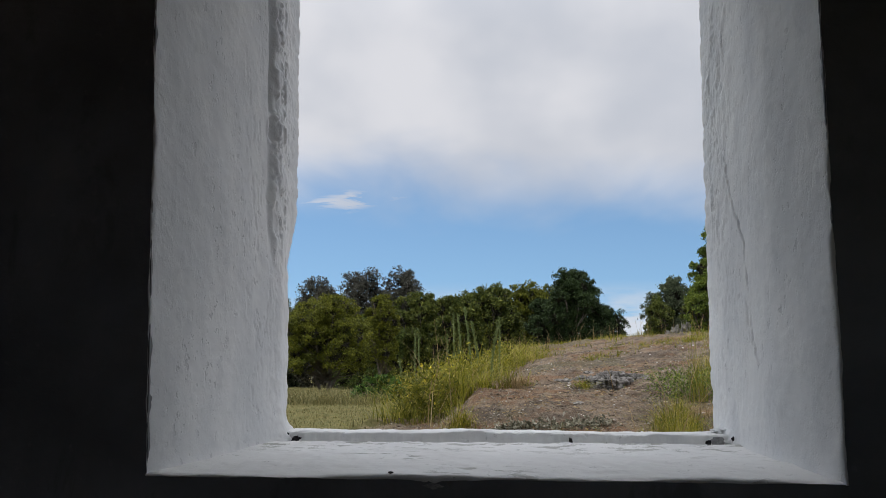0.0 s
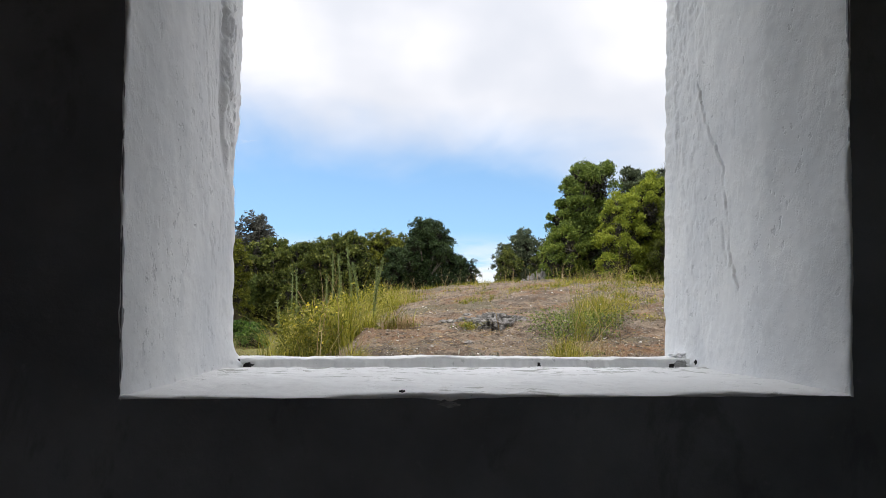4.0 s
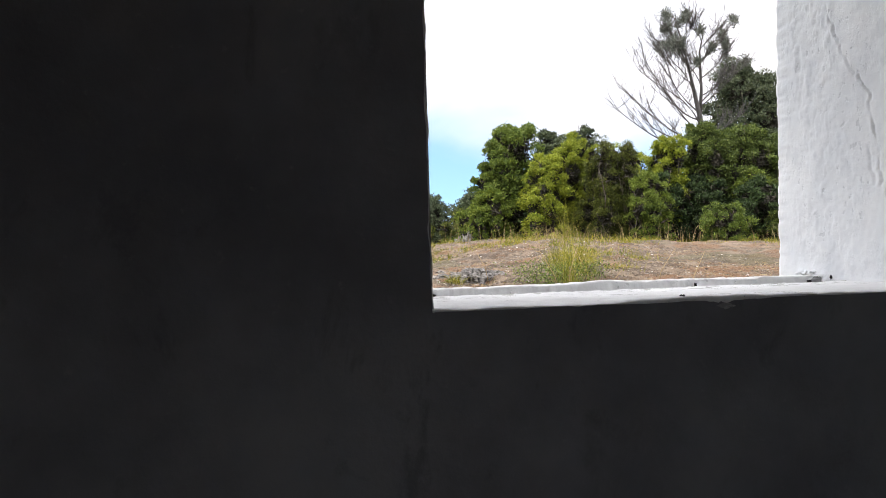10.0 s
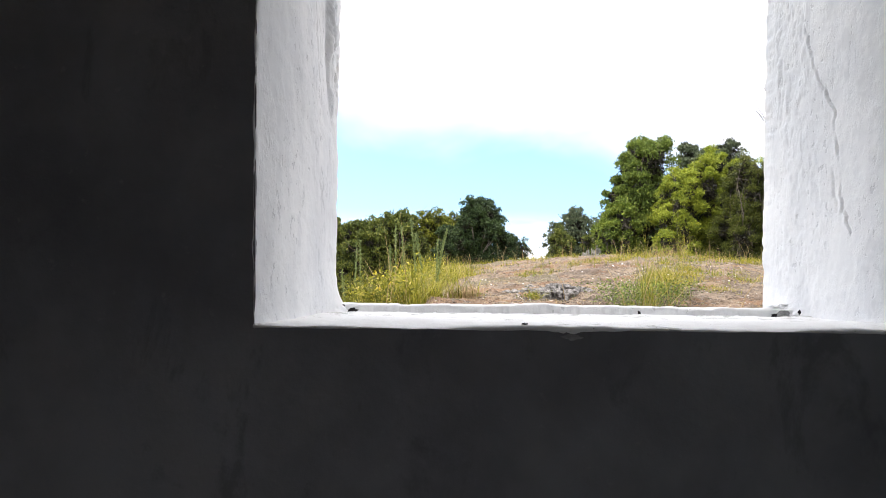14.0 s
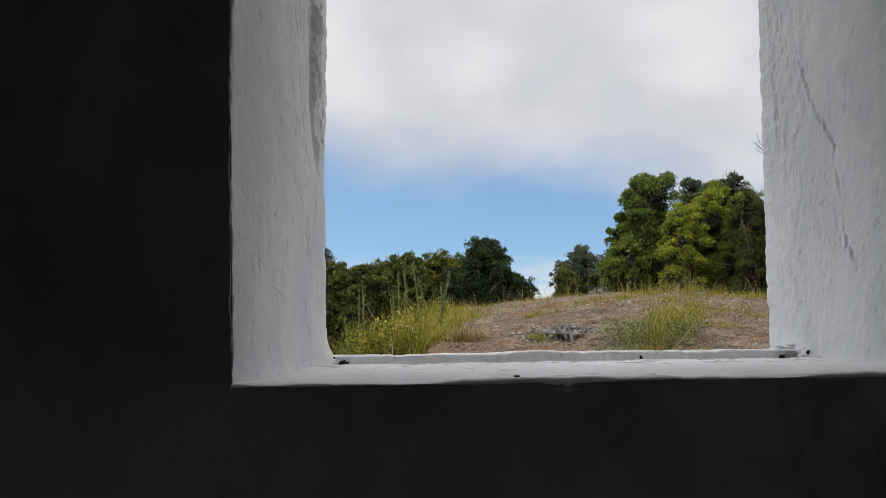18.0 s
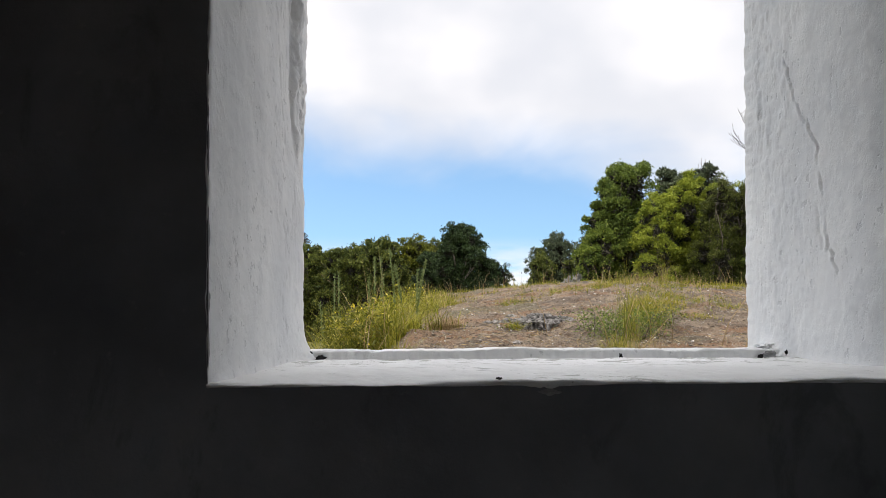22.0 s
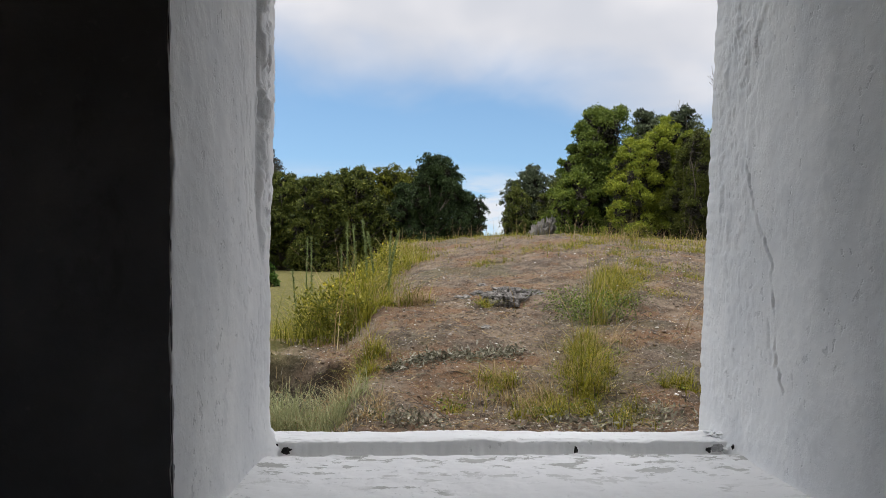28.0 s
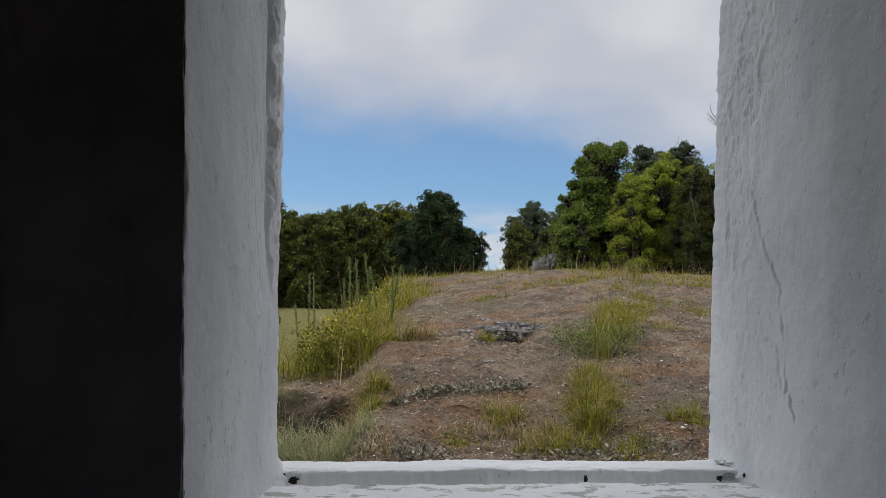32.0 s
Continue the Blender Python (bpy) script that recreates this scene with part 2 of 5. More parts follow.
WHITE, SILL, BLACK = whitewash(), sill_paint(), dark_paint()
OUTER = plain("weathered_render", (0.50, 0.49, 0.46), (0.68, 0.67, 0.64), 3.0)
CONCRETE = plain("dark_concrete", (0.12, 0.118, 0.112), (0.22, 0.215, 0.205), 2.5)
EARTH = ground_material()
ROCK = plain("grey_volcanic_rock", (0.060, 0.057, 0.053), (0.290, 0.275, 0.255), 20.0, 0.9, 70, 1.0, 0.03)
PALE_ROCK = plain("pale_stone", (0.088, 0.083, 0.075), (0.338, 0.319, 0.288), 9.0, 0.9, 45, 0.9, 0.02)
GRIT = plain("grit", (0.12, 0.105, 0.09), (0.58, 0.54, 0.48), 14.0, 0.9, 60)
CLOD = plain("clod", (0.075, 0.057, 0.042), (0.20, 0.152, 0.108), 9.0, 0.95, 90, 0.8, 0.01)
BARK = plain("bark", (0.070, 0.058, 0.048), (0.17, 0.145, 0.12), 6.0, 0.95, 50, 0.8, 0.01)
GREY_BARK = plain("dead_grey_bark", (0.060, 0.056, 0.053), (0.130, 0.122, 0.115), 5.0, 0.95, 40, 0.8, 0.01)
GRIME = plain("black_grime", (0.010, 0.010, 0.010), (0.035, 0.032, 0.030), 40.0, 0.9, 120)
PATCH = plain("bare_mortar", (0.24, 0.24, 0.235), (0.45, 0.45, 0.44), 30.0, 0.9, 140)
SHADE_CORE = plain("dark_shade_core", (0.014, 0.013, 0.009), (0.040, 0.036, 0.025), 3.0, 0.95, 20)
LEAF_WISP = leaf_material("brown_grey_leaf", (0.034, 0.036, 0.028), (0.115, 0.112, 0.088), (0.19, 0.18, 0.15))
LEAF_DOME = leaf_material("domed_bush_leaf", (0.039, 0.053, 0.008), (0.190, 0.198, 0.021), (0.310, 0.299, 0.034))
PINE_NEEDLE = leaf_material("pine_needle", (0.095, 0.108, 0.088), (0.215, 0.230, 0.195), (0.28, 0.29, 0.25))
LEAF_DARK = leaf_material("dark_glossy_leaf", (0.034, 0.055, 0.014), (0.132, 0.177, 0.040), (0.231, 0.270, 0.057))
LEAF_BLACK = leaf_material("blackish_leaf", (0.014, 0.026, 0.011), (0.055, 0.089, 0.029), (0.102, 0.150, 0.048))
LEAF_TALL = leaf_material("mid_dark_leaf", (0.049, 0.078, 0.015), (0.171, 0.231, 0.043), (0.290, 0.336, 0.061))
LEAF_FEATHER = leaf_material("feathery_leaf", (0.032, 0.043, 0.009), (0.113, 0.131, 0.023), (0.216, 0.237, 0.040))
LEAF_MID = leaf_material("green_leaf", (0.050, 0.084, 0.015), (0.182, 0.234, 0.036), (0.300, 0.336, 0.058))
LEAF_HEDGE = leaf_material("hedge_leaf", (0.035, 0.053, 0.012), (0.138, 0.162, 0.032), (0.274, 0.266, 0.054))
LEAF_LIME = leaf_material("yellow_green_leaf", (0.099, 0.143, 0.016), (0.320, 0.360, 0.040), (0.464, 0.480, 0.060))
LEAF_GREY = leaf_material("grey_green_leaf", (0.040, 0.054, 0.030), (0.120, 0.150, 0.080), (0.19, 0.22, 0.12))
LEAF_IVY = leaf_material("broad_ground_leaf", (0.024, 0.066, 0.010), (0.090, 0.164, 0.030), (0.168, 0.251, 0.05))
GRASS = leaf_material("fresh_grass", (0.070, 0.078, 0.008), (0.310, 0.280, 0.024), (0.46, 0.38, 0.11), 0.6, 0.4)
PALE_GRASS = leaf_material("pale_grass", (0.17, 0.19, 0.085), (0.34, 0.35, 0.18), (0.48, 0.45, 0.26), 0.6, 0.3)
TURF = leaf_material("dry_turf", (0.090, 0.090, 0.032), (0.200, 0.175, 0.070), (0.30, 0.25, 0.12), 0.7, 0.2)
STRAW = leaf_material("dry_straw", (0.22, 0.15, 0.070), (0.42, 0.31, 0.16), (0.55, 0.46, 0.28), 0.7, 0.25)
WEED = leaf_material("weed_blade", (0.070, 0.080, 0.008), (0.310, 0.290, 0.030), (0.48, 0.40, 0.11), 0.6, 0.35)
STALK = leaf_material("weed_stalk", (0.095, 0.130, 0.045), (0.220, 0.265, 0.100), (0.30, 0.33, 0.15), 0.6, 0.25)
DEAD_LEAF = leaf_material("withered_leaf", (0.070, 0.068, 0.045), (0.27, 0.26, 0.19), (0.52, 0.50, 0.43), 0.8, 0.1)
CHIP = plain("white_chip", (0.50, 0.48, 0.45), (0.80, 0.78, 0.74), 30.0)
FLOWER = plain("yellow_petal", (0.55, 0.42, 0.03), (0.72, 0.58, 0.06), 20.0, 0.7)


# ---------------------------------------------------------------- mesh helpers
def mesh_from(name, verts, faces, mat, smooth=False):
    me = bpy.data.meshes.new(name)
    me.from_pydata([tuple(v) for v in verts], [], faces)
    me.materials.append(mat)
    if smooth:
        me.polygons.foreach_set("use_smooth", [True] * len(me.polygons))
    me.update()
    return me


def quads(name, pts, mat, smooth=False):
    """Many loose quads from an array (n, 4, 3), one mesh."""
    pts = np.asarray(pts, np.float32)
    k = len(pts)
    me = bpy.data.meshes.new(name)
    me.vertices.add(4 * k)
    me.vertices.foreach_set("co", pts.reshape(-1))
    me.loops.add(4 * k)
    me.loops.foreach_set("vertex_index", np.arange(4 * k, dtype=np.int32))
    me.polygons.add(k)
    me.polygons.foreach_set("loop_start", np.arange(0, 4 * k, 4, dtype=np.int32))
    me.materials.append(mat)
    me.update(calc_edges=True)
    return me


def spikes(name, pts, mat):
    """Leaves as single pointed triangles, from the places of leaf quads."""
    half = (pts[:, 1] - pts[:, 3]) / 2
    p = np.stack([pts[:, 0] + half, pts[:, 2], pts[:, 0] - half], 1).reshape(-1, 3)
    return mesh_from(name, p, np.arange(len(p)).reshape(-1, 3).tolist(), mat)


def grid_mesh(name, p, mat, smooth=True):
    """A sheet from an array (rows, columns, 3)."""
    a, b = p.shape[:2]
    i = np.arange(a * b).reshape(a, b)
    f = np.stack([i[:-1, :-1], i[:-1, 1:], i[1:, 1:], i[1:, :-1]], -1).reshape(-1, 4)
    k = len(f)
    me = bpy.data.meshes.new(name)
    me.vertices.add(a * b)
    me.vertices.foreach_set("co", p.astype(np.float32).reshape(-1))
    me.loops.add(4 * k)
    me.loops.foreach_set("vertex_index", f.astype(np.int32).reshape(-1))
    me.polygons.add(k)
    me.polygons.foreach_set("loop_start", np.arange(0, 4 * k, 4, dtype=np.int32))
    me.polygons.foreach_set("use_smooth", np.full(k, smooth))
    me.materials.append(mat)
    me.update(calc_edges=True)
    return me


def box_mesh(name, lo, hi, mat, bevel=0.0):
    bm = bmesh.new()
    bmesh.ops.create_cube(bm, size=1.0)
    for v in bm.verts:
        v.co = Vector([(lo[i] + hi[i]) / 2 + v.co[i] * (hi[i] - lo[i]) for i in range(3)])
    if bevel:
        bmesh.ops.bevel(bm, geom=bm.edges[:], offset=bevel, segments=2, affect="EDGES")
    me = bpy.data.meshes.new(name)
    bm.to_mesh(me)
    bm.free()
    me.materials.append(mat)
    return me


def part(name, me, parent, label=""):
    ob = new(name, me)
    ob.parent = parent
    return tagged(ob, label)


def lattice(seed, n=64):
    return np.random.default_rng(seed).random((n, n))


LATTICES = [lattice(k) for k in range(12)]


def vnoise(x, y, k=0):
    """Smooth value noise of two arrays, -1 to 1."""
    g = LATTICES[k % 12]
    n = len(g)
    i, j = np.floor(x).astype(int), np.floor(y).astype(int)
    u, v = x - i, y - j
    u, v = u * u * (3 - 2 * u), v * v * (3 - 2 * v)
    a, b = g[i % n, j % n], g[(i + 1) % n, j % n]
    c, d = g[i % n, (j + 1) % n], g[(i + 1) % n, (j + 1) % n]
    return 2 * ((a * (1 - u) + b * u) * (1 - v) + (c * (1 - u) + d * u) * v) - 1


def fbm(x, y, k=0, octaves=4, gain=0.5):
    out, amp = 0.0, 1.0
    for o in range(octaves):
        out = out + amp * vnoise(x * 2 ** o + 7.3 * o, y * 2 ** o + 3.1 * o, k + o)
        amp *= gain
    return out


def sstep(v, a, b):
    t = np.clip((v - a) / (b - a), 0, 1)
    return t * t * (3 - 2 * t)


# ---------------------------------------------------------------- the building
ROOM = (-1.7, 2.7, -2.7, -1.30, 1.95)     # x0, x1, y back, floor, ceiling
LEAN = 0.005                               # metres to the left for each metre up
DEPTH, HEAD = 0.645, 1.60                  # wall thickness, height of the window's head over the sill
x0, x1, yb, zf, zc = ROOM
ADDED_DOOR = (0.1, 1.0)                         # unseen doorway added behind to light the window wall, x from and to

wall = tagged(new("wall_north"), "thick stone wall, black inside, whitewashed window opening", "wall", kind="structure")
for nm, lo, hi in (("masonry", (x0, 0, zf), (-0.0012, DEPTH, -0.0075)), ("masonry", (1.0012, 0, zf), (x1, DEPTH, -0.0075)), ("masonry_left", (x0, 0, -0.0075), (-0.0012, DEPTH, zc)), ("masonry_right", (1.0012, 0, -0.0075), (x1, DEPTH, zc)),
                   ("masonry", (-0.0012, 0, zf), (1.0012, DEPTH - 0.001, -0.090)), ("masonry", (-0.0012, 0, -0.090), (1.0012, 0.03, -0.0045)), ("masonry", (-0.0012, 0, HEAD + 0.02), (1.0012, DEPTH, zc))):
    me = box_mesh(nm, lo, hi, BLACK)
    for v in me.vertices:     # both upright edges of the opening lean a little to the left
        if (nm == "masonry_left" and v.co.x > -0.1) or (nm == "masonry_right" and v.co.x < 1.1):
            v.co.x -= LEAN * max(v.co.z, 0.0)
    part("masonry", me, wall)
for nm, lo, hi in (("outer_render", (x0 - 0.3, DEPTH + 0.001, zf - 0.6), (-0.05, DEPTH + 0.018, zc + 0.3)),
                   ("outer_render", (1.05, DEPTH + 0.001, zf - 0.6), (x1 + 0.3, DEPTH + 0.018, zc + 0.3)),
                   ("outer_render", (-0.05, DEPTH + 0.001, zf - 0.6), (1.05, DEPTH + 0.018, -0.10)),
                   ("outer_render", (-0.05, DEPTH + 0.001, HEAD + 0.02), (1.05, DEPTH + 0.018, zc + 0.3))):
    part(nm, box_mesh(nm, lo, hi, OUTER), wall)
# unseen walls and ceiling; their pale render throws daylight back onto the window wall
for nm, lo, hi in (("wall_west", (x0 - 0.3, yb - 0.3, zf), (x0, DEPTH, zc)), ("wall_east", (x1, yb - 0.3, zf), (x1 + 0.3, DEPTH, zc)),
                   ("wall_south", (x0, yb - 0.3, zf), (ADDED_DOOR[0], yb, zc)), ("wall_south_beside", (ADDED_DOOR[1], yb - 0.3, zf), (x1, yb, zc)),
                   ("wall_south_over", (ADDED_DOOR[0], yb - 0.3, zf + 2.05), (ADDED_DOOR[1], yb, zc))):
    tagged(new(nm, box_mesh(nm, lo, hi, OUTER)), "plain rendered inner wall of the room", "wall", kind="structure")
tagged(new("floor", box_mesh("floor", (x0 - 0.3, yb - 0.3, zf - 0.2), (x1 + 0.3, DEPTH, zf), CONCRETE)), "dark bare concrete floor", "floor", kind="structure")
tagged(new("ceiling", box_mesh("ceiling", (x0 - 0.3, yb - 0.3, zc), (x1 + 0.3, DEPTH + 0.02, zc + 0.25), OUTER)), "pale rendered ceiling slab", "ceiling", kind="structure")


def reveal(side):
    """The plastered side of the opening, with its rough outer strip. side -1: x near 0, 1: x near 1."""
    zs = np.concatenate([np.arange(-0.10, 1.05, 0.0040), np.arange(1.05, HEAD + 0.021, 0.01)])
    ys = np.concatenate([np.linspace(0.0, 0.27, 50), np.linspace(0.2727, 0.645, 135)])
    Y, Z = np.meshgrid(ys, zs)
    flat = Z * 0
    seed = 3 if side < 0 else 7
    at = [0, 0.20, 0.42, 0.48, 0.56, 0.645]
    if side < 0:
        upper = np.interp(Y, at, [0, 0.016, 0.033, 0.039, 0.038, 0.036])
        lower = np.interp(Y, at, [0, 0.020, 0.044, 0.053, 0.040, 0.004])
        foot = np.interp(Y, at, [0, 0.020, 0.048, 0.060, 0.040, 0.0])
        high = sstep(Z, 0.28, 0.52)
        into = lower + (upper - lower) * high + (foot - lower) * (1 - sstep(Z, 0.0, 0.06))
        into = into + 0.0020 * sstep(Y, 0.42, 0.5) * fbm(Z * 12, flat + 0.7, 9, 3, 0.5)
    else:
        into = np.interp(Y, at, [0, 0.027, 0.030, 0.030, 0.032, 0.034]) - 0.006 * sstep(Z, 0.45, 1.0) * sstep(Y, 0.25, 0.6)
        into = into + 0.0012 * sstep(Y, 0.45, 0.6) * fbm(Z * 9 + 5, flat + 0.2, 10, 3, 0.5)
        into = into + 0.006 * sstep(Y, 0.46, 0.52) * (1 - sstep(Y, 0.55, 0.60)) * (1 - sstep(Z, -0.01, 0.02))
    into = into + 0.0022 * fbm(Y * 5, Z * 4, seed, 3)
    for _ in range(10):
        into[:, 1:-1] = 0.25 * into[:, :-2] + 0.5 * into[:, 1:-1] + 0.25 * into[:, 2:]
    if side < 0:
        # an open joint, and beyond it a strip of rough lumps
        line = 0.430 + 0.005 * fbm(Z * 9, flat + 1.5, 2, 4, 0.6)
        on = sstep(Z, 0.30, 0.46)
        open_joint = np.clip(0.75 + 0.8 * fbm(Z * 8, flat + 2.5, 5, 3), 0.15, 1.3) * on
        into = into - 0.0085 * open_joint * sstep(Y, line - 0.002, line + 0.002) * (1 - sstep(Y, line + 0.014, line + 0.026))
        rub = fbm(Z * 26 + 5 * Y, Y * 34, 4, 4, 0.6)
        lumps = 0.25 + 0.7 * sstep(rub, -0.15, -0.02) + 0.6 * sstep(rub, 0.28, 0.36)
        into = into + 0.0062 * on * lumps * sstep(Y, line + 0.018, line + 0.030) * (1 - sstep(Y, line + 0.075, line + 0.12)) + 0.0022 * on * sstep(Y, line + 0.03, line + 0.05)
        into = into + on * sstep(Y, line + 0.02, line + 0.04) * (0.0012 * fbm(Z * 60, Y * 60, 6, 3, 0.6))
        hole = np.exp(-((Z - 0.632) / 0.020) ** 2 - ((Y - line - 0.018) / 0.012) ** 2)
        ring = np.exp(-((np.hypot((Z - 0.632) / 0.030, (Y - line - 0.020) / 0.022) - 1) / 0.16) ** 2)
        into = into - 0.011 * hole + 0.005 * ring
        chips = sstep(fbm(Z * 24, Y * 80, 8, 3, 0.6), 0.50, 0.62) * np.exp(-((Y - 0.37) / 0.06) ** 2) * (1 - sstep(Z, 0.7, 0.9))
        into = into - 0.0018 * chips
        into = into + 0.0014 * sstep(Y, 0.40, 0.46) * (1 - on) * fbm(Z * 40, Y * 45, 7, 4, 0.65)
    else:
        # the long crack, in short pieces that step sideways
        line = 0.312 + 0.035 * (Z - 0.15) / 0.2 + 0.075 * sstep(Z, 0.33, 0.55) + 0.007 * fbm(Z * 30, flat + 0.5, 1, 4, 0.7) + 0.010 * (vnoise(np.floor(Z * 17), flat + 3.0, 9))
        on = sstep(Z, 0.13, 0.16) * (1 - sstep(Z, 0.52, 0.60)) * np.clip(0.8 + 1.2 * vnoise(Z * 34, flat + 6.5, 2), 0.05, 1.2)
        into = into - 0.0048 * on * np.exp(-((Y - line) / 0.0026) ** 2) + 0.0016 * on * np.exp(-((Y - line - 0.006) / 0.004) ** 2)
        branch = line + 0.020 + 0.10 * (Z - 0.19)
        into = into - 0.0032 * np.exp(-((Y - branch) / 0.0036) ** 2) * sstep(Z, 0.16, 0.19) * (1 - sstep(Z, 0.24, 0.27))
        rough = sstep(Y + 0.10 * vnoise(Z * 5, flat + 1.2, 4), 0.36, 0.50) * (0.45 + 0.55 * sstep(Z, 0.25, 0.50))
        terrace = fbm(Z * 15, Y * 24, 5, 4, 0.6)
        into = into + rough * (1 - 0.75 * sstep(Y, 0.56, 0.62)) * (0.0020 * sstep(terrace, 0.02, 0.09) + 0.0022 * sstep(terrace, 0.42, 0.48) + 0.0009 * fbm(Z * 60, Y * 60, 7, 3))
    into = into + 0.0007 * fbm(Y * 26, Z * 26, seed + 1, 4, 0.6)
    flakes = sstep(fbm(Z * 11 + 3 * side, Y * 26, 3, 4, 0.6), 0.22, 0.27)
    into = into + 0.0011 * flakes * (0.2 + 0.8 * sstep(Y, 0.36, 0.48)) * (1 - 0.6 * sstep(Y, 0.56, 0.62)) * sstep(Z, 0.02, 0.1)
    # the ragged outer edge
    rag = np.abs(fbm(Z * 34, flat + 0.9 + side, 6, 4, 0.7))
    into = into - 0.0024 * rag * (1 + (1.6 * (1 - sstep(Z, 0.30, 0.42)) if side < 0 else 0)) * sstep(Y, 0.595, 0.645) + 0.0016 * sstep(vnoise(Z * 45, flat + side, 3), 0.45, 0.6) * np.exp(-((Y - 0.62) / 0.02) ** 2)
    # lump of plaster where the side meets the ledge
    big = 0.016 if side < 0 else 0.009
    into = into + big * np.exp(-((Z + 0.022) / (0.020 if side < 0 else 0.015)) ** 2) * sstep(Y, 0.43, 0.49) * ((1 - sstep(Y, 0.54, 0.59)) if side > 0 else 1) * (1 + 0.6 * vnoise(Z * 70, Y * 70, 2) + 0.3 * vnoise(Z * 150, Y * 150, 5))
    into = into + 0.009 * np.exp(-((Z + 0.015 + 0.06 * Y) / 0.018) ** 2) * sstep(Y, 0.0, 0.05)
    # the hand-made inner arris: a round edge of wavering place
    into = into - 0.0012 * np.clip(1 - Y / 0.005, 0, 1) ** 2 + 0.0022 * fbm(Z * 16, flat + side, 6, 5, 0.65) * np.exp(-Y / 0.02)
    Z = np.maximum(Z, -0.006 - 0.14 * Y)
    into = into + side * LEAN * np.maximum(Z, 0) * (1 - sstep(Y, 0.0, 0.30))
    P = np.stack([into, Y, Z], -1)
    zs = np.maximum(zs, -0.006)
    lap = 0.0022 + 0.0016 * fbm(zs * 18, zs * 0 + 4.1 * side, 8, 5, 0.65)
    lap = lap - side * LEAN * np.maximum(zs, 0)
    first = np.stack([-lap, 0 * zs - 0.003, zs], -1)[:, None]
    root = np.stack([-lap - 0.002, 0 * zs + 0.002, zs], -1)[:, None]
    outer = P[:, -1:].copy()
    outer[..., 0] -= 0.012
    outer[..., 1] = DEPTH + 0.020 + 0.004 * fbm(zs * 8, zs * 0 + 0.3, 4)[:, None]
    back = outer.copy()
    back[..., 0] = -0.060
    P = np.concatenate([root, first, P, outer, back], 1)
    if side > 0:
        P[..., 0] = 1 - P[..., 0]
        P = P[:, ::-1]
    return P


part("reveal_side", grid_mesh("reveal_side", reveal(-1)[:, ::-1], WHITE), wall, "whitewashed plaster window side, rough outer strip")
part("reveal_side", grid_mesh("reveal_side", reveal(1)[:, ::-1], WHITE), wall, "whitewashed plaster window side with a long crack")


def sill():
    """The sloping sill and the raised ledge along its outer edge, one plastered sheet."""
    xs = np.linspace(-0.003, 1.003, 260)
    ys = np.concatenate([np.linspace(0, 0.425, 80), np.linspace(0.427, 0.512, 70), np.linspace(0.518, 0.572, 14), np.linspace(0.576, 0.612, 18), np.linspace(0.618, 0.645, 6)])
    X, Y = np.meshgrid(xs, ys)
    lip = 0.446 + 0.005 * fbm(X * 13, X * 0 + 2.4, 6) + 0.004 * fbm(X * 45, X * 0, 2, 4, 0.6)
    z = -0.043 * Y - 0.016 * sstep(Y, lip - 0.002, lip + 0.012)     # a shallow gutter runs before the ledge
    line = 0.489 + 0.004 * fbm(X * 9, X * 0 + 0.4, 3) + 0.003 * fbm(X * 40, X * 0, 5, 4, 0.6)
    brow = 0.0022 * np.abs(fbm(X * 55, Y * 60, 8, 4, 0.65))
    top = -0.0065 - 0.085 * np.maximum(Y - 0.50, 0) - 0.002 * fbm(X * 7, Y * 4, 7)
    z = z + (top - brow * np.exp(-((Y - line) / 0.012) ** 2) - z) * sstep(Y, line - 0.010, line + 0.004)
    z = z + (-0.075 - z) * sstep(Y, 0.580 + 0.002 * fbm(X * 20, X * 0, 1) + 0.0015 * fbm(X * 90, X * 0 + 2, 4, 3, 0.6), 0.604)
    z = z + 0.0016 * fbm(X * 6, Y * 6, 2, 3) + 0.0010 * fbm(X * 40, Y * 40, 4, 3) + 0.0016 * sstep(fbm(X * 14, Y * 40, 9, 4, 0.6), 0.15, 0.3) * sstep(Y, 0.30, 0.44)
    z = z - 0.002 * np.clip(1 - Y / 0.008, 0, 1) ** 2 + 0.0012 * fbm(X * 8, X * 0, 9, 4, 0.6) * np.exp(-Y / 0.015)
    P = np.stack([X, Y, z], -1)
    lap = -0.0040 - 0.0012 * fbm(xs * 16, xs * 0 + 1.3, 6, 4, 0.6) - 0.0028 * np.exp(-((xs - 0.425) / 0.016) ** 2) * (1 + vnoise(xs * 160, xs * 0 + 2, 3))
    first = np.stack([xs, 0 * xs - 0.003, lap], -1)[None]
    root = np.stack([xs, 0 * xs + 0.002, lap - 0.002], -1)[None]
    out = np.stack([xs, 0 * xs + DEPTH + 0.022, -0.080 + 0.003 * fbm(xs * 12, xs * 0, 3)], -1)[None]
    low = out.copy()
    low[..., 2] = -0.105
    return np.concatenate([root, first, P, out, low], 0)


part("sill", grid_mesh("sill", sill(), SILL), wall, "worn white painted sill with a raised ledge")
part("lintel", box_mesh("lintel", (-0.012, -0.002, HEAD), (1.012, DEPTH + 0.02, HEAD + 0.018), WHITE, 0.004), wall)


